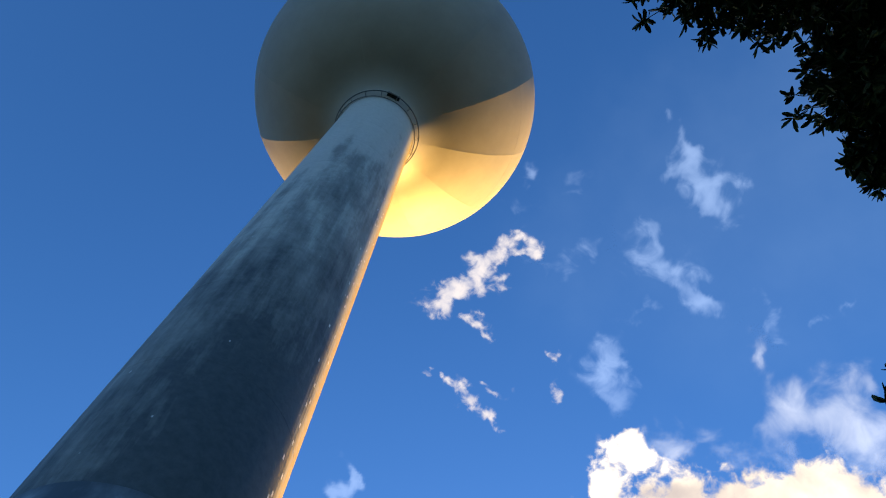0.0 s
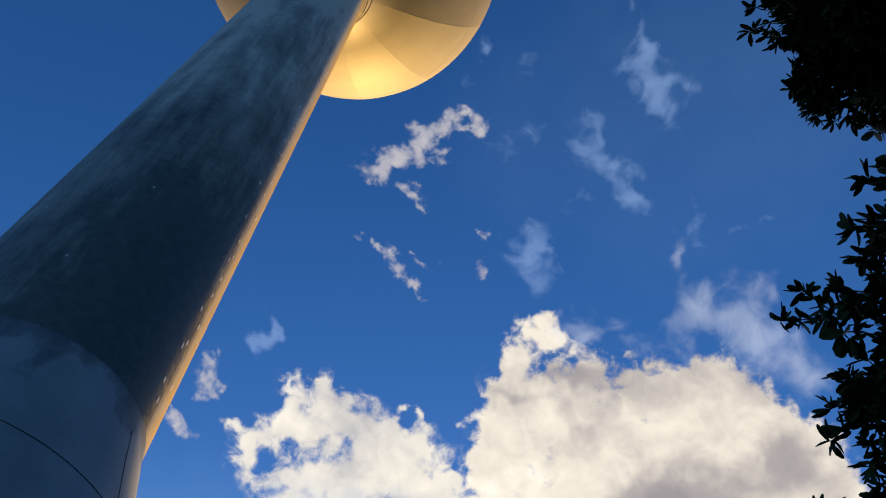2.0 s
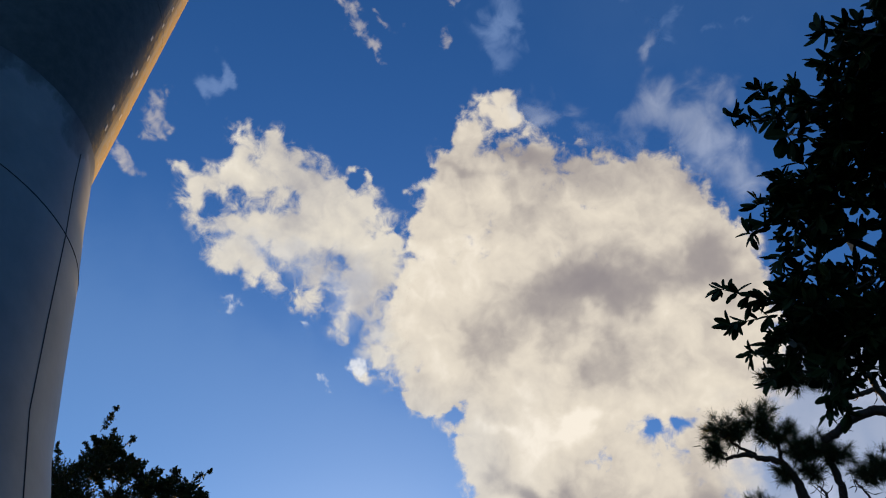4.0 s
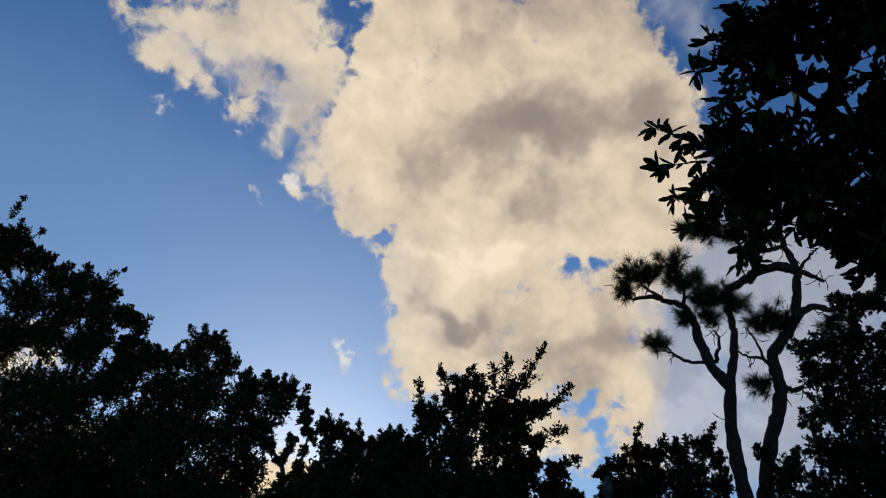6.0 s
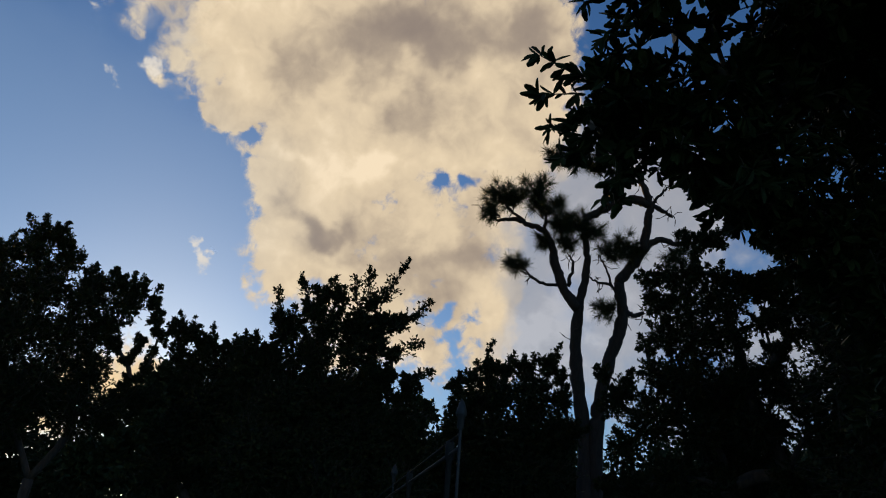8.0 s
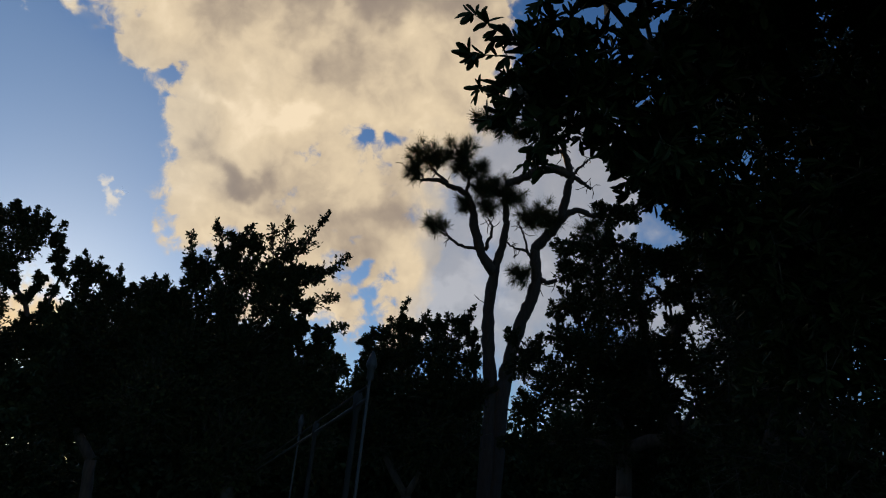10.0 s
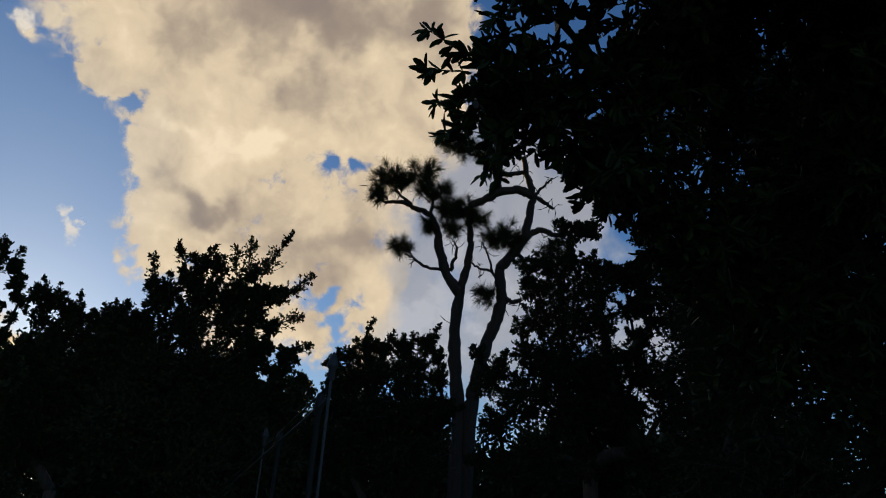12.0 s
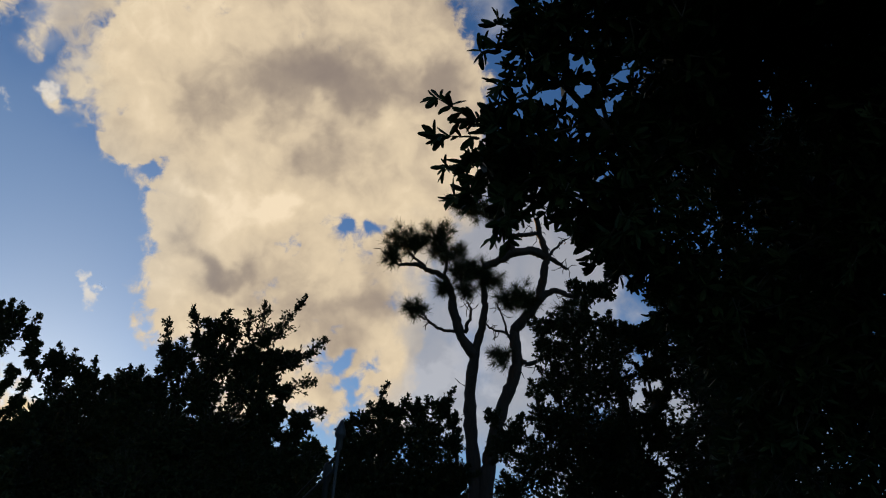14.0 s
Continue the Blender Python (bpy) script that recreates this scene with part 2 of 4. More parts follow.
def water_tower():
    root = thing("water_tower", "tall cream water tower, round tank on a stained shaft", "water tower", (*AXIS, 0))
    # the flared base, with a rounded shoulder under the shaft
    prof = [(3.75, -0.1), (3.7, 0.0), (3.2, 1.5), (2.69, 3.0), (2.17, 4.45), (1.965, 5.3), (1.757, 6.2), (1.572, 6.9), (1.47, 7.35), (1.42, 7.55), (SHAFT_R, KINK_Z + 0.1)]
    base = part("flared_base", mesh_from("flared_base", *lathe(prof), BASE_PAINT, True), root, "conical grey-painted steel base")
    part("weld_ring", mesh_from("weld_ring", *ring(1.744, 6.25, 0.006), DARK_STEEL, True), base, "dark weld line")
    part("weld_ring", mesh_from("weld_ring", *ring(2.70, 3.0, 0.012), DARK_STEEL, True), base, "dark weld line")
    for turn in (20.0, 110.0, 200.0, 290.0):
        c, s = math.cos(radians(turn)), math.sin(radians(turn))
        seam = tube([(r * c, r * s, z) for r, z in prof[1:9]], [0.005] * 8, 6)
        part("seam", mesh_from("seam", *seam, DARK_STEEL, True), base, "dark vertical weld seam")
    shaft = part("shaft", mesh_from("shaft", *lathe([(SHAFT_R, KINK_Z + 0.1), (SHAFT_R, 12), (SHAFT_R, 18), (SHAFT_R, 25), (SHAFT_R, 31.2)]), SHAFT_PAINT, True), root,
                 "cylindrical steel shaft streaked with dark mildew, with a painted sunlit strip")
    for z in (10.2, 12.7, 15.2, 17.7, 20.2, 22.7, 25.2, 27.7, 29.9):
        part("weld_ring", mesh_from("weld_ring", *ring(SHAFT_R, z, 0.002), SHAFT_PAINT, True), shaft)
    # pale flecks of thick paint up one side of the shaft
    rng = np.random.default_rng(2)
    fleck = box(0, 0, 0, 0.005, 0.035, 0.09, 0.0, 0.4)
    fleck.materials.append(PALE_PAINT)
    z = 8.1
    while z < 21:
        w = radians(90 - 60 + rng.normal(0, 5.0))
        ob = part("paint_fleck", fleck, shaft, "pale fleck of thick flaked paint")
        ob.matrix_basis = pose(1.401 * math.cos(w), 1.401 * math.sin(w), z, 0, 0, math.degrees(w))
        z += rng.uniform(0.12, 0.6)
    # the tank, with a short neck where the shaft enters it
    tank = [(SHAFT_R + 0.015, 29.2), (SHAFT_R + 0.05, 29.5), (SHAFT_R + 0.14, 29.8), (SHAFT_R + 0.32, 30.06), (SHAFT_R + 0.62, 30.3)]
    a0 = math.asin((SHAFT_R + 1.0) / BALL_R)
    for i in range(49):
        a = a0 + (math.pi - a0) * i / 48
        tank.append((max(BALL_R * math.sin(a), 0.01), BALL_Z - BALL_R * math.cos(a)))
    # the tank's shell: twelve plates, each a little flatter than the ball where they gather to the neck
    ball = new("tank")
    ball.parent = root
    tagged(ball, "cream-painted spherical steel tank")
    half, first = radians(15.0), radians(24.0)
    for k in range(12):
        mid_ = first + half * (2 * k + 1)
        v, f = [], []
        for r, z in tank:
            slope = math.degrees(math.atan2(r, BALL_Z - z))
            flat = (0.62 if k in (0, 5, 6, 11) else 0.2) * (1 - min(max((slope - 48) / 34, 0), 1)) * min(max((r - SHAFT_R - 0.1) / 1.2, 0), 1)
            for q in range(11):
                w = -half + 2 * half * q / 10
                rr = r * (1 - flat + flat * math.cos(half) / math.cos(w))
                v.append((rr * math.cos(mid_ + w), rr * math.sin(mid_ + w), z))
        for a in range(len(tank) - 1):
            for q in range(10):
                f.append((a * 11 + q, a * 11 + q + 1, a * 11 + q + 12, a * 11 + q + 11))
        part("plate", mesh_from("plate", v, f, TANK_PAINT, True), ball)
    for lat in (62.0, 105.0):
        a = radians(lat)
        part("weld_ring", mesh_from("weld_ring", *ring(BALL_R * math.sin(a), BALL_Z - BALL_R * math.cos(a), 0.002, 128), TANK_PAINT, True), ball)
    for k in range(12):
        w = first + half * 2 * k
        arc = [radians(x) for x in np.linspace(22, 163, 40)]
        line = [(BALL_R * math.sin(a) * math.cos(w), BALL_R * math.sin(a) * math.sin(w), BALL_Z - BALL_R * math.cos(a)) for a in arc]
        part("seam", mesh_from("seam", *tube(line, [0.004] * 40, 5), TANK_PAINT, True), ball)
    # a hoop rail on brackets round the top of the shaft, and a small dark vent under it
    rail = part("hoop_rail", mesh_from("hoop_rail", *ring(SHAFT_R + 0.2, 29.55, 0.022), GREY_STEEL, True), root, "grey hoop rail round the shaft top")
    part("hoop_rail", mesh_from("hoop_rail", *ring(SHAFT_R + 0.09, 29.0, 0.016), GREY_STEEL, True), root, "thin pipe hoop")
    for k in range(16):
        w = 2 * math.pi * k / 16
        c, s = math.cos(w), math.sin(w)
        part("bracket", mesh_from("bracket", *tube([((SHAFT_R - 0.02) * c, (SHAFT_R - 0.02) * s, 29.42), ((SHAFT_R + 0.2) * c, (SHAFT_R + 0.2) * s, 29.55), ((SHAFT_R + 0.13) * c, (SHAFT_R + 0.13) * s, 29.82)], [0.016] * 3, 6), GREY_STEEL, True), rail)
    toward = math.degrees(math.atan2(-AXIS[1], -AXIS[0]))
    w = radians(toward - 4)
    vent = box((SHAFT_R + 0.12) * math.cos(w), (SHAFT_R + 0.12) * math.sin(w), 29.62, 0.18, 0.5, 0.14, toward - 4)
    vent.materials.append(DARK_STEEL)
    part("vent_box", vent, root, "small dark vent box")
    return root


water_tower()


# ---- clouds: a far backdrop ----
# clouds emit their painted light and shade; the sun lamp plays no part
CLOUD_LIGHT = 0.5


def cloud_material(name, bright, shade, opacity, scale, coarse, fine, edge=(0.42, 0.72), grey=1.0, curl=0.0, torn=0.54):
    """Glowing cloud: noise at two sizes eats into the soft puffs; light and grey shade are painted into the emission.
    """
    m = bpy.data.materials.new(name)
    m.use_nodes = True
    n, l = m.node_tree.nodes, m.node_tree.links
    n.clear()
    out = n.new("ShaderNodeOutputMaterial")
    at = n.new("ShaderNodeAttribute")
    at.attribute_name = "puff"
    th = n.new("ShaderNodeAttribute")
    th.attribute_name = "painted_shade"
    f0 = noise_node(n, l, scale * 0.28 / 3500, 4, rough=0.5, curl=curl)
    f1 = noise_node(n, l, scale / 3500, 8, rough=torn, curl=curl)
    f2 = noise_node(n, l, scale * 0.30 / 3500, 6, rough=0.52, curl=0.4)
    eat = math_node(n, l, "ADD", math_node(n, l, "MULTIPLY", math_node(n, l, "SUBTRACT", f1, 0.5), fine), math_node(n, l, "MULTIPLY", math_node(n, l, "SUBTRACT", f0, 0.5), coarse))
    # the body of a thick cloud holds together; only its rim is torn
    rim = math_node(n, l, "MAXIMUM", math_node(n, l, "SUBTRACT", 1.6, at.outputs["Fac"], True), 0.2)
    d = math_node(n, l, "ADD", at.outputs["Fac"], math_node(n, l, "MULTIPLY", eat, rim))
    r = n.new("ShaderNodeMapRange")
    r.interpolation_type = "SMOOTHSTEP"
    for k, v in zip(("From Min", "From Max", "To Min", "To Max"), (*edge, 0.0, opacity)):
        r.inputs[k].default_value = v
    l.new(d, r.inputs["Value"])
    # grey shade from hand-placed patches and noise, painted into the emitted colour
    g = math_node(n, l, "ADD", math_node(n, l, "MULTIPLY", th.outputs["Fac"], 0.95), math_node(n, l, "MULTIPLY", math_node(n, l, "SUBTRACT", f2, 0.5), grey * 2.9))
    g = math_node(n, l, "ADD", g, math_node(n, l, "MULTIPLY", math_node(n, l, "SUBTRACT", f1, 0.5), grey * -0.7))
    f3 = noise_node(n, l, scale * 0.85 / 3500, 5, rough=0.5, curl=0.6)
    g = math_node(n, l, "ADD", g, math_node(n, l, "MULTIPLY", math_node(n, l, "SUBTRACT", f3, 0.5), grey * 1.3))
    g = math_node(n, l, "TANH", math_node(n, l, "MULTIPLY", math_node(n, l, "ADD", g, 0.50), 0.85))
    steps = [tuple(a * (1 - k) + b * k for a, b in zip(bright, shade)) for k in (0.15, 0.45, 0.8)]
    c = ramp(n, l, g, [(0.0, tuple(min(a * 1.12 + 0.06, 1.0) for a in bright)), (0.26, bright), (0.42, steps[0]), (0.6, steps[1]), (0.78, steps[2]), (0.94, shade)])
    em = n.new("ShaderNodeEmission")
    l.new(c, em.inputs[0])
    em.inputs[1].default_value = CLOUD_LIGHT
    tr = n.new("ShaderNodeBsdfTransparent")
    mx = n.new("ShaderNodeMixShader")
    fade = math_node(n, l, "MULTIPLY", math_node(n, l, "SUBTRACT", at.outputs["Fac"], 0.03), 5.0, True)
    l.new(math_node(n, l, "MULTIPLY", r.outputs[0], fade), mx.inputs[0])
    l.new(tr.outputs[0], mx.inputs[1])
    l.new(em.outputs[0], mx.inputs[2])
    l.new(mx.outputs[0], out.inputs[0])
    return m


LAYER = [3500.0]


TABLE = np.random.default_rng(77).uniform(-1, 1, (64, 64))


def grain(x, y):
    """Smooth noise from -1 to 1 with features about one unit wide."""
    xi, yi = np.floor(x).astype(int), np.floor(y).astype(int)
    u, v = x - xi, y - yi
    u, v = u * u * u * (u * (u * 6 - 15) + 10), v * v * v * (v * (v * 6 - 15) + 10)
    a, b, c, d = (TABLE[(yi + j) % 64, (xi + i) % 64] for j in (0, 1) for i in (0, 1))
    return (a * (1 - u) + b * u) * (1 - v) + (c * (1 - u) + d * u) * v


def curdle(B, R, wide, far):
    """Bearings and rises, drawn aside by eddies from so many degrees wide down to small ones."""
    x, y = B * np.cos(np.radians(R)) / wide, R / wide
    db, dr = 0.0, 0.0
    for o in range(5):
        f, a = 2.0 ** o, far * 0.56 ** o
        db, dr = db + a * grain(x * f + 7.3 * o, y * f + 3.1), dr + a * grain(x * f + 31.7, y * f + 11.9 * o)
    return B + db / np.cos(np.radians(R)), R + dr


def cloud(name, label, puffs, mat, thick=(), step=0.4, eddy=(4.0, 1.0)):
    """A sheet of cloud on the far sky, grown from soft puffs (bearing, rise, half width, half height, weight); thick
    lists puffs of painted shade, negative ones lighten.
    """
    reach = LAYER[0] = LAYER[0] - 12.0
    p = np.array([(*q, 1.0)[:5] for q in puffs], float)
    t = np.array([(*q, 1.0)[:5] for q in thick], float).reshape(-1, 5)
    wide = np.cos(np.radians(p[:, 1]))
    b0, b1 = (p[:, 0] - 2.2 * p[:, 2] / wide).min(), (p[:, 0] + 2.2 * p[:, 2] / wide).max()
    r0, r1 = max((p[:, 1] - 2.2 * p[:, 3]).min(), -1), min((p[:, 1] + 2.2 * p[:, 3]).max(), 88)
    bs, rs = np.arange(b0, b1 + step, step / wide.mean()), np.arange(r0, r1 + step, step)
    B, Rr = np.meshgrid(bs, rs)
    Bw, Rw = curdle(B, Rr, *eddy)

    def field(q):
        out = np.zeros(B.shape)
        for b, r, w, h, k in q:
            dx = (Bw - b) * np.cos(np.radians(Rr)) / w
            out += k * np.exp(-((dx * dx + ((Rw - r) / h) ** 2) ** 1.2))
        return out
    dens, th = field(p), field(t)
    dens = np.where(dens > 1, 1 + (dens - 1) * 0.7, dens)
    br, rr = np.radians(B - 0.1), np.radians(Rr + np.clip(0.013 * (B + 60), 0, 0.65))
    co = np.stack([np.sin(br) * np.cos(rr), np.cos(br) * np.cos(rr), np.sin(rr)], -1) * reach
    h, w = B.shape
    idx = np.arange(h * w).reshape(h, w)
    q = np.stack([idx[:-1, :-1], idx[:-1, 1:], idx[1:, 1:], idx[1:, :-1]], -1).reshape(-1, 4)
    q = q[dens.ravel()[q].max(1) > 0.02]
    used = np.unique(q)
    remap = np.zeros(h * w, int)
    remap[used] = np.arange(len(used))
    me = mesh_from(name, co.reshape(-1, 3)[used], remap[q], mat, True)
    for key, val in (("puff", dens), ("painted_shade", th)):
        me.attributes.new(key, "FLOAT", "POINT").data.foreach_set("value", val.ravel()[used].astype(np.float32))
    ob = new(name, me)
    return tagged(ob, label, "cloud", "clouds", "structure")


CUMULUS = cloud_material("sunlit_cumulus", (0.82, 0.70, 0.535), (0.30, 0.255, 0.24), 1.0, 44.0, 0.9, 2.6, (0.05, 0.8), 0.5, 0.3, 0.58)
ARM = cloud_material("ragged_cumulus", (0.84, 0.73, 0.56), (0.36, 0.33, 0.33), 0.95, 44.0, 1.3, 3.2, (0.0, 1.1), 0.5, 0.4, 0.6)
FLEECE = cloud_material("fleecy_cloud", (0.54, 0.475, 0.43), (0.40, 0.39, 0.41), 0.88, 60.0, 1.2, 2.6, (0.05, 1.4), 0.5, 0.5, 0.6)
WHITE_FLEECE = cloud_material("white_fleece", (0.92, 0.87, 0.80), (0.62, 0.62, 0.66), 0.9, 90.0, 1.0, 2.4, (0.05, 1.3), 0.5, 0.5, 0.6)
WISP = cloud_material("thin_wisp", (0.40, 0.52, 0.75), (0.36, 0.47, 0.70), 0.40, 30.0, 1.5, 2.8, (0.1, 2.0), 0.4, 0.9)
VEIL = cloud_material("grey_veil", (0.48, 0.49, 0.53), (0.34, 0.38, 0.46), 0.75, 26.0, 1.3, 2.2, (0.1, 1.4), 1.2, 0.4)
GLOW = cloud_material("low_glowing_cloud", (0.95, 0.75, 0.46), (0.72, 0.52, 0.32), 0.95, 40.0, 1.0, 2.0, (0.3, 0.9), 0.8)
SHRED = cloud_material("torn_cloud_veil", (0.62, 0.62, 0.64), (0.42, 0.46, 0.55), 0.42, 26.0, 1.2, 2.2, (0.1, 1.5), 0.8, 0.5)
HAZE = cloud_material("painted_haze", (0.36, 0.52, 0.70), (0.34, 0.48, 0.66), 0.19, 10.0, 0.5, 0.35, (0.0, 1.5), 0.3)

# the cumulus: its domed head, its body, its flank over the trees, and the rents of blue in it
CROWN = [(-16.9, 51.6, 1.36, 1.36), (-20, 49.5, 1.63, 1.5), (-21.9, 46.5, 2.06, 1.93), (-13.5, 48.8, 2.03, 1.91, 0.75), (-24.2, 43.9, 1.94, 1.93), (-7.5, 46.6, 1.73, 1.68), (-3.4, 46.1, 1.69, 1.58), (-0.4, 45.4, 1.5, 1.48), (-16.3, 44.7, 4.04, 3.42), (-7.1, 43.2, 3.89, 2.94), (1.4, 43.2, 1.93, 2.04, 0.8), (3.8, 39.8, 2.24, 2, 0.9), (5.5, 37.7, 1.45, 1.97, 0.8), (-1.3, 39.9, 3.52, 3.27), (-23.3, 39.6, 3.21, 3.61), (-15, 38.7, 4.2, 3.79)]
BODY = [(-6.8, 36.7, 4.43, 3.69), (0.8, 35.3, 3.4, 3.57), (4.4, 33.5, 2.16, 3.08), (-24, 35.1, 2.62, 2.91), (-18.3, 33.2, 3.76, 3.27), (-11.5, 31.7, 4.05, 3.2), (-4, 31.2, 3.47, 3.12), (1.8, 29.6, 2.89, 3.01), (-22.6, 30.3, 2.07, 2), (-24.2, 28.6, 0.9, 0.87, 0.8)]
FLANK = [(-21.3, 31, 1.72, 1.86), (-18.3, 30.9, 2.5, 2.5), (-18.8, 28.2, 1.17, 1.68), (-13.1, 29.4, 3.4, 2.97), (-7.3, 29.9, 3.42, 2.98), (-1.3, 30.3, 2.54, 2.96, 0.8), (-19.4, 25.3, 1.25, 1.48), (-16.4, 26, 2.53, 2.13), (-18.3, 22.3, 1.58, 1.91), (-15, 23.1, 2.97, 2.56), (-10.6, 25.3, 3, 2.58), (-5.7, 23.6, 3.01, 2.58), (-0.6, 24.8, 2.13, 2.57), (-16.7, 19.5, 1.88, 1.69), (-13.2, 19.9, 2.55, 2.13)]
SKIRT = [(-8.1, 20, 3, 2.57), (-2.6, 19.9, 2.56, 2.56), (1.1, 20.1, 1.6, 2.97), (-5.9, 15.4, 1.7, 2.1), (0.8, 15.9, 1.51, 2.51, 1), (-2.4, 16.5, 2.12, 2.11, 0.7), (0.6, 12.6, 1.66, 1.64, 0.8), (-10.4, 15.9, 2.97, 2.53), (-4, 13.1, 1.69, 1.66, 0.6), (-24.3, 29.4, 1.04, 0.57, 0.8), (-22.9, 28.4, 0.81, 0.54, 0.7), (-21.4, 27.4, 0.74, 0.54, 0.65), (-25.1, 30, 0.48, 0.49, 0.6), (-20.3, 26.5, 0.66, 0.59, 0.5)]
RENTS = [(-21.2, 28.1, 1.19, 0.61, -0.38), (-23.2, 28.8, 0.47, 0.36, -0.42), (-18.4, 23.5, 0.79, 0.92, -0.68), (-18.1, 25.3, 0.49, 0.55, -0.51), (-16.9, 22.7, 0.49, 0.43, -0.42), (-1.7, 28.9, 0.86, 0.74, -0.81), (-0.8, 29.4, 0.49, 0.43, -0.42), (-3, 27, 0.93, 0.81, -0.68), (-5.3, 26.4, 0.5, 0.44, -0.59), (-9.1, 25.2, 0.75, 0.37, -0.59), (-3.8, 17.7, 0.68, 0.74, -0.72), (-2.7, 15.5, 1.23, 0.91, -0.51), (-1.3, 16.9, 0.74, 0.49, -0.34), (-3, 13.6, 0.73, 1.08, -0.42)]
DENTS = [(-15.4, 49.6, 1.27, 0.6, -0.35), (-9.2, 44.2, 0.58, 0.59, -0.5), (-27.9, 42.6, 0.69, 1.29, -0.7), (3.3, 46.4, 0.96, 0.65, -0.5), (-24.9, 37.2, 0.38, 0.59, -0.5), (-23.1, 28.3, 1.23, 0.47, -0.8)]
# shade and sunlit patches of the cumulus, painted by hand into its glow
FOLD_SHADE = [(-8.2, 37.4, 3.45, 1.86, 1.02), (-12.2, 34.8, 1.65, 1.64, 0.6), (-2.4, 38, 3.52, 1.63, 0.72), (3, 38.9, 2.06, 1.2, 0.78), (4, 36.4, 1.47, 1.57, 0.48), (-18.9, 33, 1.67, 3.68, 0.26), (-8.6, 32.5, 0.88, 1.6, 0.66), (-4.4, 40.3, 2.4, 1.24, 0.42), (-15.4, 48.7, 1.7, 1.07, 0.72), (-21.9, 46.7, 2.15, 0.52, 0.48), (2.7, 43.8, 1.92, 2.03, 0.36), (-14.6, 37, 1.67, 2.09, 0.48), (-2.8, 32.7, 1.92, 1.97, 0.18), (-7.5, 46.6, 9.01, 2.95, 0.54)]
LOW_FOLD_SHADE = [(-14.1, 22.9, 2.47, 1.03, 1.14), (-16, 23.7, 0.93, 0.77, 0.6), (-2.8, 22.1, 2.78, 1.29, 0.72), (-7.3, 21.3, 2.15, 1.29, 0.36), (-18.5, 34.2, 1.41, 3.27, 0.36), (-9.7, 37.7, 2.92, 2.43, 0.48), (-6.5, 32.5, 1.11, 2.1, 0.54), (-11.5, 20.9, 2.14, 0.86, 0.42), (-4.4, 19.4, 2.57, 1.28, 0.42), (-18, 24.3, 0.92, 0.85, 0.36), (2.2, 18, 0.67, 2.52, 0.6)]
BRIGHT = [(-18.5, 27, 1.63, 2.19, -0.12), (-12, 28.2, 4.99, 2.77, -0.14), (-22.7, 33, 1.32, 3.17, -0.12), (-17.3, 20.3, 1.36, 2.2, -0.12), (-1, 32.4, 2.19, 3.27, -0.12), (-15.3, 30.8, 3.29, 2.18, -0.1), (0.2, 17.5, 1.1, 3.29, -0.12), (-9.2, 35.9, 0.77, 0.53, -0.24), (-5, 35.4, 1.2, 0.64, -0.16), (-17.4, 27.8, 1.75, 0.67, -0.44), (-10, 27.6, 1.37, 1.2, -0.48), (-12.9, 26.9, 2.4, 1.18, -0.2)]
cloud("cumulus_cloud", "towering cream cumulus cloud with grey shaded folds", CROWN + BODY + FLANK + SKIRT + RENTS + DENTS, CUMULUS, FOLD_SHADE + LOW_FOLD_SHADE + BRIGHT, step=0.15, eddy=(4.5, 1.15))
ARM_TOP = [(-50.3, 43.7, 0.7, 0.57, 0.8), (-48.8, 42.5, 1.1, 1.15), (-47.9, 41.2, 1.02, 0.9, 0.9), (-46.7, 43.5, 1.12, 1.08), (-45.2, 46.1, 0.81, 1.17), (-44.6, 44, 1.62, 1.5), (-41.8, 46.3, 0.83, 1.09), (-40.9, 44.3, 1.86, 1.69), (-37.4, 44.9, 1.6, 1.28), (-35.5, 43.6, 1.9, 1.53), (-32.5, 43.3, 1.92, 1.54), (-30.9, 44.1, 0.86, 1.12, 0.9), (-33.9, 46.7, 0.68, 0.34, 0.9), (-31.8, 46, 0.43, 0.69, 0.9), (-35.1, 45.2, 0.42, 0.6, 0.8)]
ARM_LOW = [(-44.2, 40.4, 1.8, 1.21, 0.84), (-40.3, 40.5, 2.07, 1.32, 0.84), (-37.4, 41.8, 1.87, 1.42, 0.72), (-42.9, 38.7, 1.35, 0.93, 1.14), (-40.5, 37.9, 1.28, 0.93, 1.14), (-41.7, 41.1, 2.06, 1.22, 0.84), (-37.9, 40, 1.86, 1.41, 0.96), (-34.1, 40.6, 2.36, 1.71, 1.02), (-29.5, 40.2, 2.15, 2.15, 1.2), (-34.6, 37.9, 1.69, 1.41, 0.78), (-31.6, 36.6, 1.7, 1.69, 0.66), (-29, 36.8, 1.9, 2.35, 0.84), (-27, 33.6, 1.41, 2.31, 0.84), (-32, 34.4, 0.93, 1.11, 0.54), (-29.7, 31.9, 0.56, 0.64, 1.32), (-35.7, 36.1, 0.93, 0.74, 0.54), (-39.1, 36.8, 1.1, 0.65, 0.6), (-26.6, 46.4, 0.58, 0.67, 0.84), (-28.4, 41.7, 1.15, 0.58, 0.84)]
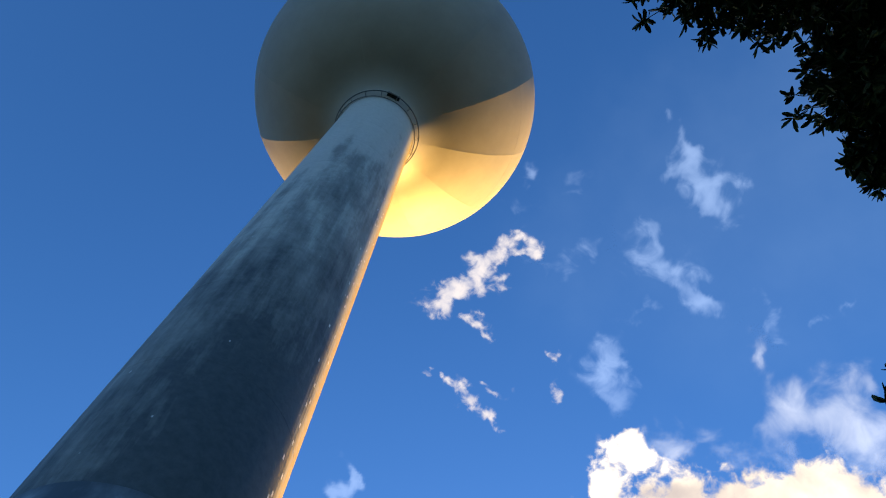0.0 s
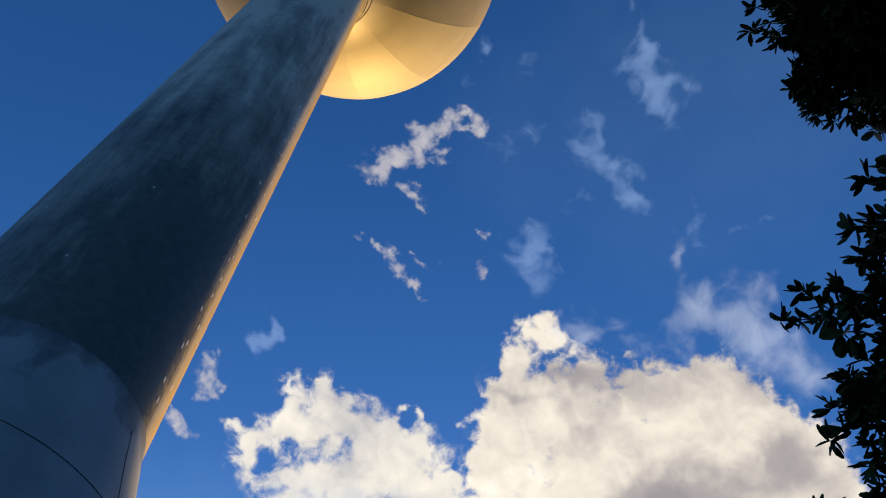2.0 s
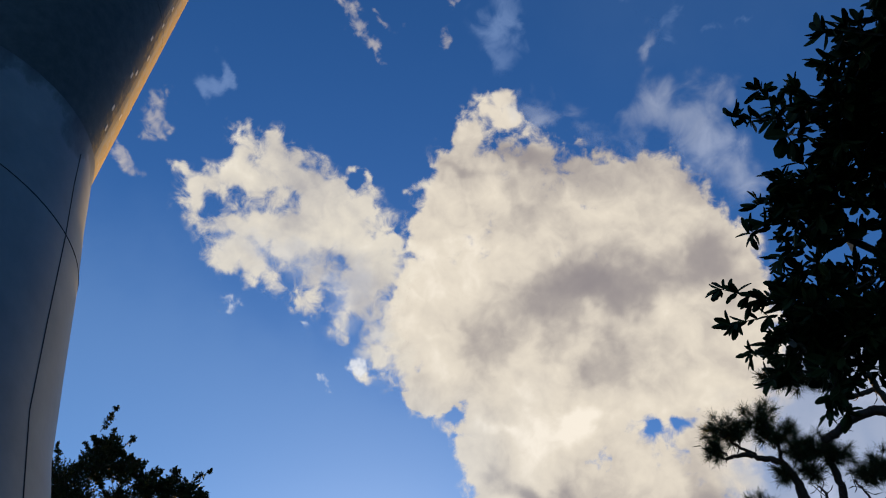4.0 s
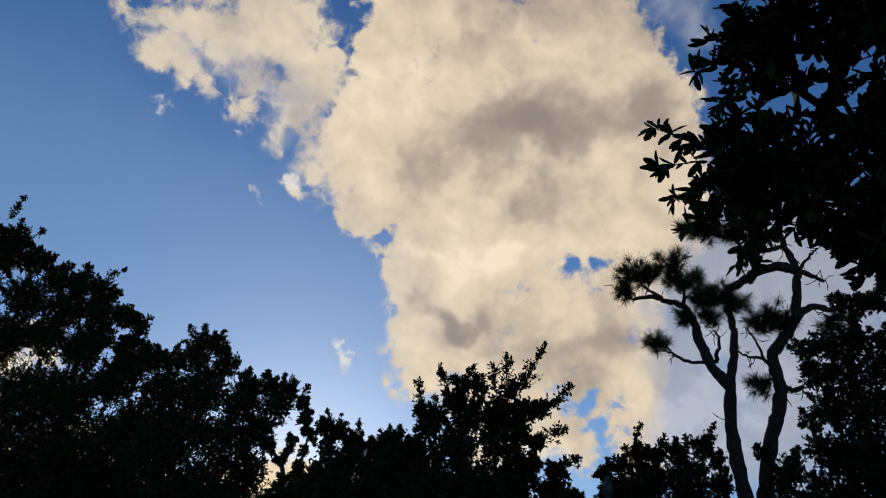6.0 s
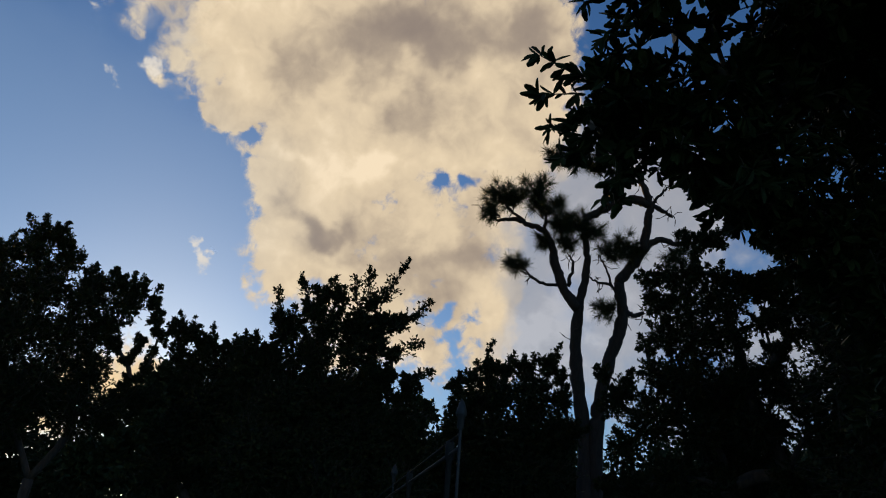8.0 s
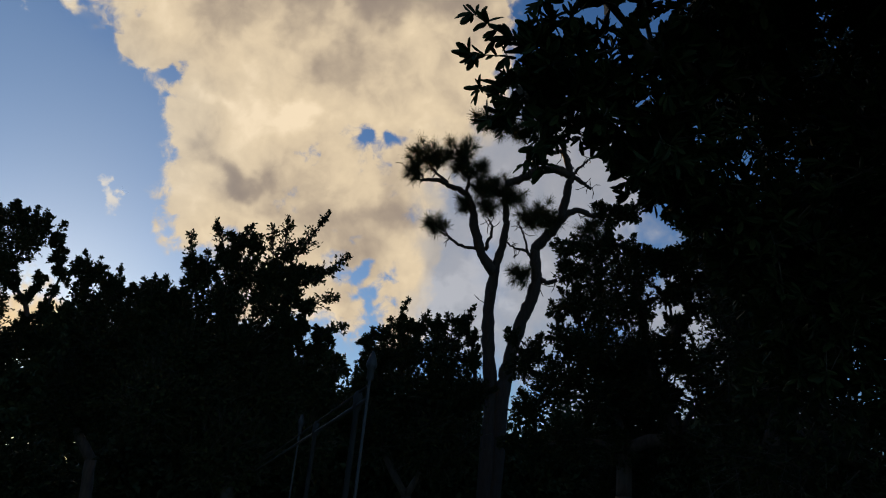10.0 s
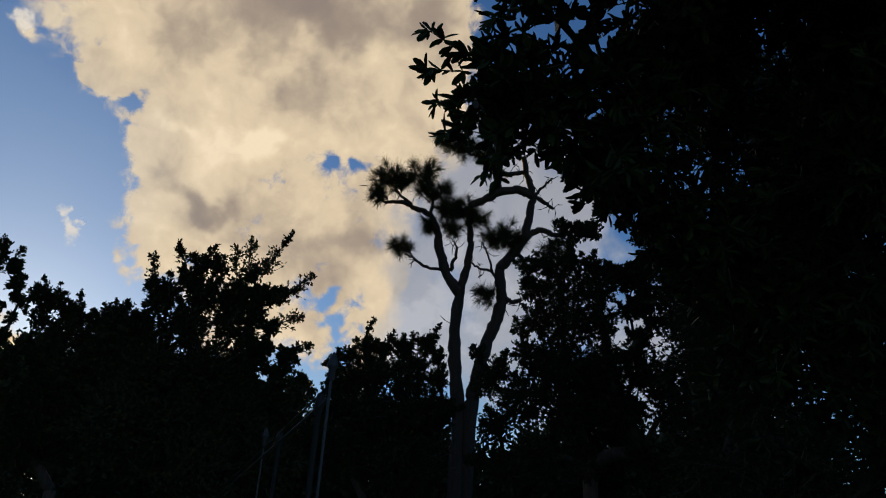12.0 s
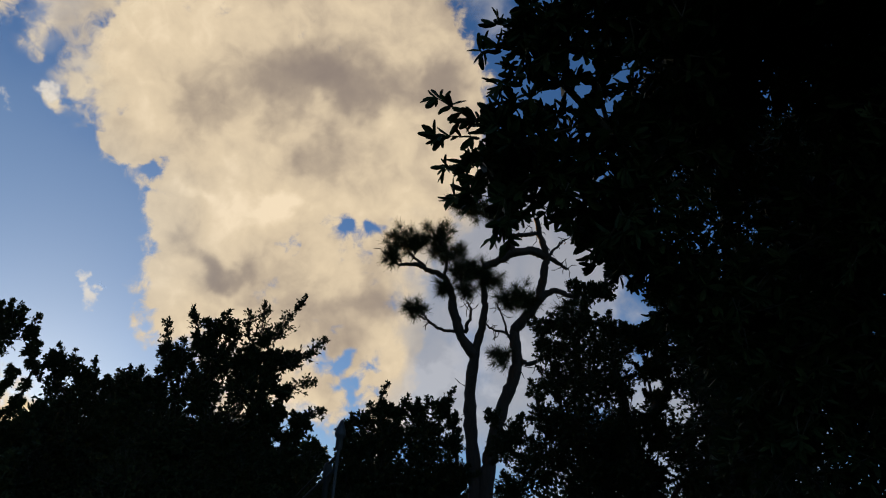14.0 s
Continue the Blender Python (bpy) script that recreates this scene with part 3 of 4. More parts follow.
ARM_RENTS = [(-33.6, 45.3, 0.77, 0.51, -0.5), (-38.6, 42.7, 0.5, 0.51, -0.4), (-37.2, 42.3, 0.34, 0.34, -0.25), (-31.4, 38.6, 0.64, 0.68, -0.35), (-33.7, 36.3, 0.5, 0.5, -0.2), (-40, 39.7, 0.49, 0.34, -0.25), (-30.4, 34.4, 0.67, 0.99, -0.25), (-43.3, 39.7, 0.97, 0.33, -0.25), (-45.9, 44.4, 0.32, 0.33, -0.2)]
# the last list paints shade and light into the arm's glow
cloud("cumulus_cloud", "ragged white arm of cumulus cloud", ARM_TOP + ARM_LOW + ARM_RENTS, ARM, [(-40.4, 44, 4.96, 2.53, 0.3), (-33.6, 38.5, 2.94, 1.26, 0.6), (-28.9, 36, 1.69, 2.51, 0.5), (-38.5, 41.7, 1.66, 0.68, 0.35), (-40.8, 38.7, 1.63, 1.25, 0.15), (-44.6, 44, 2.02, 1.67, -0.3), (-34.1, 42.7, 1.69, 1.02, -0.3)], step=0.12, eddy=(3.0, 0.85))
cloud("small_cloud", "small cream fleecy cloud", [(-41.5, 64.4, 1.03, 0.86), (-38.7, 65, 1.12, 0.86), (-35.2, 65.7, 0.69, 1.03), (-35.7, 67.6, 0.86, 0.6, 0.9), (-31.7, 68.1, 0.94, 0.59), (-28.2, 68.7, 0.6, 0.42, 0.9), (-24.5, 67.9, 0.77, 0.68), (-31.5, 65.5, 0.69, 0.56), (-34.4, 66.8, 0.6, 0.68, 0.8), (-35.1, 62.6, 0.69, 0.43, 0.8), (-33.6, 61.8, 0.43, 0.43, 0.7), (-37.5, 62.6, 0.43, 0.39, 0.6), (-44.9, 64.1, 0.77, 0.68, 0.4), (-42.4, 63.1, 0.43, 0.43, 0.5), (-27.7, 67.6, 0.6, 0.34, 0.8)], FLEECE, step=0.08, eddy=(1.6, 0.5))
cloud("small_cloud", "small torn white cloud", [(-39.8, 58.2, 0.34, 0.3, 0.77), (-38, 57.6, 0.51, 0.56, 0.85), (-37.2, 56.6, 0.56, 0.51, 0.85), (-35.8, 56, 0.43, 0.38, 0.68), (-33.9, 55.6, 0.47, 0.47, 0.85), (-33.2, 55, 0.3, 0.34, 0.77), (-42.5, 58.9, 0.68, 0.17, 0.59), (-34.4, 58.2, 0.6, 0.26, 0.59), (-32.5, 57.5, 0.6, 0.26, 0.64), (-24.8, 57.2, 0.51, 0.6, 0.51), (-24.3, 56.7, 0.34, 0.34, 0.51), (-24.3, 59.8, 0.26, 0.39, 0.59)], FLEECE, step=0.08, eddy=(1.6, 0.5))
cloud("small_cloud", "small white cloud beside the tower", [(-54.6, 47, 0.68, 0.8), (-54.2, 45.4, 0.83, 0.88), (-52.6, 45.2, 0.46, 0.41, 0.7), (-54.6, 41.9, 0.74, 0.4, 0.8), (-55.7, 42.1, 0.59, 0.32, 0.7), (-54.5, 44.1, 0.38, 0.4, 0.5)], FLEECE, step=0.08, eddy=(1.6, 0.5))
cloud("small_cloud", "small white cloud low over the trees", [(-23.3, 20.1, 0.24, 0.66, 0.9), (-22.7, 19, 0.36, 0.54, 1), (-22.4, 19.9, 0.28, 0.25, 0.9), (-23.7, 20.6, 0.2, 0.37, 0.7), (-23, 19.4, 0.24, 0.42, 0.8)], WHITE_FLEECE, step=0.06, eddy=(0.9, 0.28))
cloud("small_cloud", "small white shreds beside the cumulus", [(-29.8, 31.9, 0.58, 0.59, 1.2), (-35, 34.5, 0.32, 0.24, 0.7), (-32.3, 30.4, 0.57, 0.5, 0.4), (-41.6, 34.6, 0.6, 0.7, 0.4)], WHITE_FLEECE, step=0.08, eddy=(1.6, 0.5))
cloud("cloud_wisp", "thin pale wisp of cloud", [(12.4, 69.1, 0.82, 1.13, 0.9), (9.1, 68.5, 1.24, 0.83, 0.9), (10.8, 67, 1.32, 1.56), (11.1, 64.8, 1.11, 1.57), (14.5, 70.3, 0.51, 0.71, 0.6), (8.7, 65.1, 1.02, 1.05, 0.6), (-11.8, 71.6, 1.41, 1.07, 0.7), (-17.4, 66.2, 1.98, 0.66, 0.7), (-23.8, 73.8, 0.76, 0.75, 0.9), (-24, 71.1, 0.99, 0.87, 0.5)], WISP, step=0.15, eddy=(2.4, 0.85))
cloud("cloud_wisp", "thin pale wisp of cloud", [(-1.5, 65.5, 0.74, 1.08, 0.7), (-3.8, 63.8, 1.92, 1.85, 0.9), (-3.2, 62.3, 1.06, 1.09, 0.7), (-0.7, 60, 1.46, 1.29), (-1.3, 60.8, 1.05, 0.97, 0.8), (-9.8, 60.5, 0.97, 0.44, 0.8), (4.8, 56.6, 0.7, 1.58, 0.5), (11.9, 54.1, 1.03, 0.36, 0.8)], WISP, step=0.15, eddy=(2.4, 0.85))
cloud("cloud_wisp", "thin pale wisp of cloud", [(-17, 58.3, 1.58, 1.17, 0.7), (-16.9, 56.4, 0.74, 1.8, 0.9), (-18.4, 55.4, 0.63, 1.16, 0.9), (-15, 57.2, 0.52, 1.38, 0.5), (-50.4, 49.4, 0.71, 1.32, 0.8), (-50.4, 50.6, 0.41, 0.72, 0.5), (-50.5, 49.4, 0.47, 1.06, 0.7), (-41.8, 34.1, 0.64, 0.49, 0.5), (-35.2, 34, 0.41, 0.33, 0.6)], WISP, step=0.15, eddy=(2.4, 0.85))
cloud("cloud_veil", "torn translucent veil on the cumulus top", [(2.1, 50.6, 1.5, 1.59, 0.8), (-1.5, 49.4, 1.52, 1.43, 0.7), (-5.7, 50, 1.57, 1.21, 0.6), (-12.9, 51.7, 2.04, 1.49, 0.7), (-16.1, 52.6, 1.08, 0.83, 0.8), (4, 48.2, 2.17, 1.95, 0.9), (5.6, 45.1, 2.08, 2.26, 0.8), (8.2, 49.9, 1.07, 1.56, 0.5), (8.1, 42.9, 1.65, 1.47, 0.6), (-11.5, 50.2, 1.61, 0.98, 0.7), (3, 54.8, 0.54, 1.62, 0.5), (8.3, 48, 0.56, 1.15, 0.5)], SHRED, step=0.2, eddy=(4.0, 1.3))
cloud("cloud_veil", "thin white veil under the arm of cloud", [(-41.7, 39.8, 2.44, 1.5, 0.7), (-36.6, 39.4, 2.5, 1.89, 0.8), (-31.8, 37.4, 2.32, 2.52, 0.8), (-28.6, 34.3, 1.68, 2.48, 0.6), (-44.9, 40.9, 2, 1.08, 0.5), (-32.8, 34.8, 1.5, 1.49, 0.5)], SHRED, step=0.2, eddy=(2.5, 0.8))
cloud("cloud_veil", "thin grey veil of cloud behind the pines", [(2.5, 22, 2.6, 5), (6, 26, 3.2, 4), (4, 16, 3, 4), (9, 22, 3, 5), (9, 30, 3.5, 4), (13, 26, 3, 4), (12, 17, 3.5, 4), (16, 20, 3.5, 4.5), (9, 14, 3, 3), (16, 27, 3, 4), (20, 13, 4, 4), (25, 18, 4, 5), (22, 7, 5, 3), (14, 9, 4, 3), (29, 13, 4, 5), (3.2, 17.7, 1.93, 2.56, 0.9), (1.7, 14.6, 2.12, 1.68, 0.7), (4.6, 14.9, 1.92, 2.53, 0.9), (9.3, 22.8, 2.57, 2.57, 0.7), (3, 20.3, 1.72, 1.72, 0.7), (6.9, 24, 2.15, 2.15, 0.6)], VEIL, step=0.35)
# yellow sunset light painted as this bank's own emission
cloud("cloud_bank", "low cloud with yellow sunset light painted in its glow", [(-26.5, 11, 3.6, 2.6), (-33, 7, 6, 2.6), (-48, 15.5, 4, 2.6), (-44, 9, 6, 3), (-53, 10, 5, 3), (-17, 7, 5, 2.4), (-8, 8, 4, 3)], GLOW, step=0.4)
# painted haze: a faint emitting sheet that lifts the sky's brightness
cloud("haze", "faint painted haze that lightens the clear sky", [(-54, 26, 17, 10, 1.3), (-33, 23, 13, 9), (-44, 34, 16, 9, 0.2), (-22, 24, 9, 8, 0.5), (-50, 44, 14, 10, 0.1), (20, 62, 20, 14, 0.5)], HAZE, step=0.6)


# ---- trees ----
LEAF_V = np.array([(0, 0, 0), (0.22, 0.32, 0.05), (0.62, 0.5, 0.04), (0.92, 0.28, -0.03), (1.0, 0.0, -0.08), (0.92, -0.28, -0.03), (0.62, -0.5, 0.04), (0.22, -0.32, 0.05)])
LEAF_F = np.array([(0, 1, 2, 3, 4), (0, 4, 5, 6, 7)])


def unit(a):
    return a / np.maximum(np.linalg.norm(a, axis=-1, keepdims=True), 1e-9)


def leaf_frames(rng, axis, spread):
    """A frame for each leaf: its length runs along axis, turned aside by spread."""
    d = unit(axis + rng.normal(0, spread, axis.shape))
    s = unit(np.cross(d, rng.normal(0, 1, axis.shape)))
    return d, s, np.cross(d, s)


KITE_V = np.array([(0, 0, 0), (0.5, 0.5, 0.08), (1.0, 0.0, -0.05), (0.5, -0.5, 0.08)])


def leaf_mesh(name, pos, frames, length, width, mat, simple=False):
    """Leaves folded along the midrib; simple ones, for trees farther off, are single bent kites."""
    d, s, u = frames
    n = len(pos)
    tv, tf = (KITE_V, np.array([(0, 1, 2, 3)])) if simple else (LEAF_V, LEAF_F)
    v = pos[:, None] + tv[None, :, 0:1] * d[:, None] * length[:, None, None] + tv[None, :, 1:2] * s[:, None] * width[:, None, None] \
        + tv[None, :, 2:3] * u[:, None] * length[:, None, None]
    f = tf[None] + (np.arange(n) * len(tv))[:, None, None]
    return mesh_from(name, v.reshape(-1, 3), f.reshape(-1, tf.shape[1]), mat)


def sprays(rng, clumps, density, leaves, lift=0.35, whorl=False, thin=False):
    """Leafy twigs that fill round clumps (centre, radius): start, end, and each leaf's place and twig direction."""
    starts, ends, pos, axis = [], [], [], []
    for c, r in clumps:
        k = max(3, int(density * r * r / (1 + (r / 0.7) ** 2 if thin else 1)))
        d = unit(rng.normal(0, 1, (k, 3)))
        a = np.array(c) + d * r * (rng.random((k, 1)) ** 0.5) * 0.72
        w = unit(d + rng.normal(0, 0.5, (k, 3)) + np.array((0, 0, lift)))
        ln = r * rng.uniform(0.25, 0.55, (k, 1))
        b = a + w * ln
        starts.append(a)
        ends.append(b)
        s = rng.uniform(0.7, 1.02, (k, leaves, 1)) if whorl else (np.arange(leaves)[None, :, None] + rng.random((k, leaves, 1))) / leaves
        pos.append((a[:, None] + (b - a)[:, None] * s).reshape(-1, 3))
        axis.append(np.repeat(w[:, None], leaves, 1).reshape(-1, 3))
    return np.concatenate(starts), np.concatenate(ends), np.concatenate(pos), np.concatenate(axis)


def sticks(starts, ends, radius):
    """Thin three-sided twigs, all at once."""
    n = len(starts)
    d = unit(ends - starts)
    a = unit(np.cross(d, np.array((0.3, 0.8, 0.5))))
    b = np.cross(d, a)
    ring = [a * math.cos(w) + b * math.sin(w) for w in (0, 2.094, 4.189)]
    v = np.stack([starts + q * radius for q in ring] + [ends + q * radius * 0.4 for q in ring], 1)
    f = np.array([(0, 1, 4, 3), (1, 2, 5, 4), (2, 0, 3, 5)])[None] + (np.arange(n) * 6)[:, None, None]
    return v.reshape(-1, 3), f.reshape(-1, 4)


def branching(rng, base, clumps, trunk):
    """Limbs: each clump hangs on the nearest clump that is closer to the trunk; limbs thicken with what they carry."""
    order = sorted(range(len(clumps)), key=lambda i: (clumps[i][0] - base).length)
    nodes, up, load = [base], {0: None}, [0] * (len(clumps) + 1)
    for i in order:
        c = clumps[i][0]
        k = min(range(len(nodes)), key=lambda j: (nodes[j] - c).length + 0.25 * (nodes[j] - base).length)
        up[len(nodes)] = k
        nodes.append(c)
    for j in range(len(nodes) - 1, 0, -1):
        load[j] += 1
        load[up[j]] += load[j]
    out = []
    total = max(load[0], 1)
    for j in range(1, len(nodes)):
        a, c = nodes[up[j]], nodes[j]
        m = a.lerp(c, 0.5) + Vector(rng.normal(0, 0.06, 3)) * (c - a).length + Vector((0, 0, 0.08)) * (c - a).length
        ln = bent([a, m, c], 4)
        r0, r1 = trunk * 0.75 * (load[j] / total) ** 0.45, trunk * 0.75 * (max(load[j] - 1, 0.3) / total) ** 0.45
        out.append(tube(ln, list(np.linspace(r0, r1, len(ln))), 6))
    return out


def broadleaf(name, label, foot, clumps, leaf, seed, density=200, leaves=9, size=0.07, aspect=0.55, trunk=0.14, whorl=False, lift=0.35, spread=0.7, shoots=(), core=90, single=0, height=0.5):
    """A tree: a trunk, limbs that fork from clump to clump, twigs, and a crown of leaves on the twigs."""
    rng = np.random.default_rng(seed)
    root = thing(name, label, "tree", (foot[0], foot[1], 0))
    o = Vector((foot[0], foot[1], 0.0))
    cl = [(Vector(c) - o, r) for c, r in clumps]
    mid = sum((c for c, r in cl), Vector()) / len(cl)
    top = Vector((mid.x * 0.3, mid.y * 0.3, max(min(mid.z * height, 4.0), 0.5)))
    line = bent([(0, 0, -0.15), (top.x * 0.25 + 0.06, top.y * 0.25, top.z * 0.45), top], 6, 0.012, rng)
    part("trunk", mesh_from("trunk", *tube(line, list(np.linspace(trunk, trunk * 0.75, len(line))), 10), BARK, True), root, "rough grey trunk")
    tagged(part("branchwork", mesh_from("branchwork", *joined(branching(rng, line[-1], cl, trunk)), BARK, True), root), kind="stuff")
    a, b, pos, axis = sprays(rng, [(np.array(c), r) for c, r in cl], density, leaves, lift, whorl, not whorl)
    short = []
    for c, r in cl if not whorl else []:
        for _ in range(5):
            d = Vector(rng.normal(0, 1, 3)) + Vector((0, 0, 0.5))
            d.normalize()
            short.append((o + c + d * r * 0.6, o + c + d * r * rng.uniform(1.1, 1.45) + Vector((0, 0, 0.1 * r)), 0.55 * size))
    for p, q, r in [*shoots, *short]:
        p, q = np.array(p - o), np.array(q - o)
        way, run = unit(q - p), np.linalg.norm(q - p)
        if whorl:
            # leaves stand in whorls at the joints of the shoot, thickest at its tip
            k = int(run / size * 6) + 10
            s = np.minimum(rng.choice([0.15, 0.4, 0.65, 0.9, 1.0], (k, 1)) + rng.normal(0, 0.03, (k, 1)), 1.0)
            more, turn = p + (q - p) * s, np.repeat(way[None], k, 0) * 0.7 + rng.normal(0, 0.65, (k, 3))
        else:
            # short side twigs, longer towards the foot of the shoot, each with a tuft of leaves
            k = int(run / size * 2.6) + 4
            s = rng.random((k, 1)) ** 0.9
            root_, out = p + (q - p) * s, unit(way + rng.normal(0, 0.8, (k, 3)))
            tip = root_ + out * (0.35 + 1.9 * (1 - s)) * r * rng.uniform(0.5, 1.3, (k, 1))
            u_ = rng.uniform(0.2, 1.1, (k, 9, 1))
            more = (root_[:, None] + (tip - root_)[:, None] * u_ + rng.normal(0, 0.18 * size, (k, 9, 3))).reshape(-1, 3)
            turn = (np.repeat(out[:, None], 9, 1) + rng.normal(0, 0.5, (k, 9, 3))).reshape(-1, 3)
            a, b = np.concatenate([a, root_]), np.concatenate([b, tip])
        pos, axis = np.concatenate([more, pos]), np.concatenate([unit(turn), axis])
        a, b = np.concatenate([a, p[None]]), np.concatenate([b, q[None]])
    tagged(part("twigwork", mesh_from("twigwork", *sticks(a, b, 0.009), BARK), root), kind="stuff")
    n = len(pos)
    ln = size * rng.uniform(0.7, 1.25, n)
    wd = ln * aspect * rng.uniform(0.8, 1.2, n)
    d, s, u = leaf_frames(rng, axis, spread)
    if core:
        c2 = [np.array(c) + unit(rng.normal(0, 1, (k, 3))) * rng.random((k, 1)) ** 0.4 * r * (0.55 if whorl else 0.8) for c, r in cl for k in (max(6, int(core * r * r)),)]
        c2 = np.concatenate(c2)
        d2, s2, u2 = leaf_frames(rng, rng.normal(0, 1, c2.shape), 0.1)
        pos2, ln2 = c2, np.full(len(c2), size * (1.4 if whorl else 1.45))
    if single:
        pos1, pos = pos[:single], pos[single:]
    far = not whorl
    keep = slice(single, None)
    parts = [(pos, d[keep], s[keep], u[keep], ln[keep], wd[keep])]
    if core:
        parts.append((pos2, d2, s2, u2, ln2, ln2 * 0.6))
    P_, D_, S_, U_, L_, W_ = (np.concatenate(q) for q in zip(*parts))
    crown = tagged(part("crown", leaf_mesh("crown", P_, (D_, S_, U_), L_, W_, leaf, far), root, "dense dark leaves in uneven clumps"), kind="stuff")
    if single:
        one = leaf_mesh("leaf", np.zeros((1, 3)), (np.array([[1.0, 0, 0]]), np.array([[0, 1.0, 0]]), np.array([[0, 0, 1.0]])), np.ones(1), np.full(1, aspect), leaf)
        for i in range(single):
            ob = new("leaf", one)
            ob.parent = crown
            m = Matrix((d[i] * ln[i], s[i] * ln[i], u[i] * ln[i])).transposed().to_4x4()
            m.translation = pos1[i]
            ob.matrix_basis = m
    return root


def at(*rows):
    """Clumps from rows of bearing, rise, reach and radius."""
    return [(polar(b, r, d), k) for b, r, d, k in rows]


def scatter(rng, n, b, r, d, k):
    """n clumps spread over ranges of bearing, rise, reach and radius."""
    return [(polar(rng.uniform(*b), rng.uniform(*r), rng.uniform(*d)), rng.uniform(*k)) for _ in range(n)]


def shoots(reach, radius, *rows):
    return [(polar(b0, r0, reach), polar(b1, r1, reach), radius) for b0, r0, b1, r1 in rows]


broadleaf("oak_tree", "tall dark oak with an uneven crown beside the tower", polar(-47, 0, 20), at((-48.4, 23.1, 20, 0.36), (-48.9, 21.9, 20, 0.5), (-46.9, 22, 20, 0.36), (-45.1, 21.2, 20, 0.37), (-43.4, 21.4, 20, 0.36), (-41.7, 21.1, 20, 0.36), (-39.9, 19.9, 20, 0.34), (-38.7, 19.4, 20, 0.23), (-41.7, 19.7, 20, 0.47), (-43.9, 19.4, 20, 0.54), (-46.5, 19.5, 20, 0.58), (-46.9, 16.9, 20, 0.63), (-44.5, 17.3, 20, 0.52), (-39, 18.3, 20, 0.2), (-42.1, 16.9, 20, 0.54))
    + at((-44.6, 13.4, 20, 0.89), (-41.9, 14, 20, 0.8), (-39.3, 15.3, 20, 0.63), (-38.3, 16.4, 20, 0.4), (-42.8, 10.1, 20, 1.08), (-39.5, 10.7, 20, 1.15), (-37, 12.6, 20, 0.85), (-50.3, 19.5, 20, 0.84), (-48.7, 15.5, 20, 1.08), (-47, 10.8, 20, 1.07), (-51.7, 15.4, 20, 1.13), (-49.7, 10.2, 20, 1.12), (-38.1, 17.8, 20, 0.29), (-38.9, 16.9, 20, 0.37), (-40.7, 7.6, 20, 1.29), (-45.1, 6.9, 20, 1.19), (-36.6, 8.2, 20, 1.1)), OAK_LEAF, 11, density=1100, size=0.065, trunk=0.28, core=3400,
    shoots=shoots(20, 0.09, (-49.5, 24.1, -49, 25.9), (-47.5, 23.6, -47.1, 24.2), (-42.1, 22.1, -40.9, 23.1), (-38.9, 19.6, -38, 20.3), (-44.8, 21.7, -44.8, 22.7), (-43.5, 22.3, -43.5, 22.7), (-47.1, 22.9, -46.1, 22.6)))
broadleaf("oak_tree", "dark rounded oak with gaps low in its crown", polar(-31, 0, 17), at((-34.2, 19.2, 17, 0.26), (-32.9, 19.2, 17, 0.26), (-34.3, 18, 17, 0.36), (-32, 17.9, 17, 0.31), (-35.8, 17.5, 17, 0.3), (-37, 17.3, 17, 0.25), (-30, 16.6, 17, 0.29), (-28.6, 16.8, 17, 0.25), (-27, 16.7, 17, 0.24), (-25.9, 16.1, 17, 0.2), (-25.4, 14.9, 17, 0.19), (-27.7, 15.5, 17, 0.4), (-30.2, 15.4, 17, 0.52), (-33.1, 15.8, 17, 0.61), (-35.9, 15.3, 17, 0.56))
    + at((-34, 12.7, 17, 0.75), (-30.8, 12.7, 17, 0.64), (-28.7, 13.6, 17, 0.42), (-28.8, 11, 17, 0.45), (-31.6, 9.5, 17, 0.81), (-35.6, 11.3, 17, 0.67), (-24.9, 13.9, 17, 0.15), (-27.7, 12.7, 17, 0.14), (-26.2, 13.2, 17, 0.12), (-25.4, 11.5, 17, 0.08), (-26.5, 12, 17, 0.08), (-26.3, 9.7, 17, 0.29), (-24.7, 9.6, 17, 0.29), (-29, 8.3, 17, 0.76), (-33.5, 7.8, 17, 0.97), (-37.6, 17.5, 17, 0.22), (-40.9, 18.2, 20, 0.36), (-39.3, 17.8, 20, 0.29), (-41.7, 17.4, 20, 0.38), (-26.8, 11.8, 17, 0.1), (-25.4, 11.1, 17, 0.1), (-25.1, 12.6, 17, 0.1), (-26.2, 12.5, 17, 0.09), (-26.2, 10.5, 17, 0.1), (-25.2, 11.7, 17, 0.06), (-26.5, 8.4, 17, 0.32), (-27.5, 7.6, 17, 0.34), (-25.3, 9, 17, 0.2)), OAK_LEAF, 12, density=1200, size=0.06, trunk=0.13, core=3400,
    shoots=shoots(17, 0.07, (-34.9, 19.3, -35.2, 20.2), (-32.7, 19.7, -32.7, 20.3), (-30.7, 17.1, -30.2, 18), (-28.8, 17.3, -28.8, 18), (-27.6, 17.1, -27.5, 17.9), (-26.8, 16.9, -26.9, 17.8), (-25.8, 16.5, -25.6, 17.3), (-34, 19.9, -34.2, 20.4)))
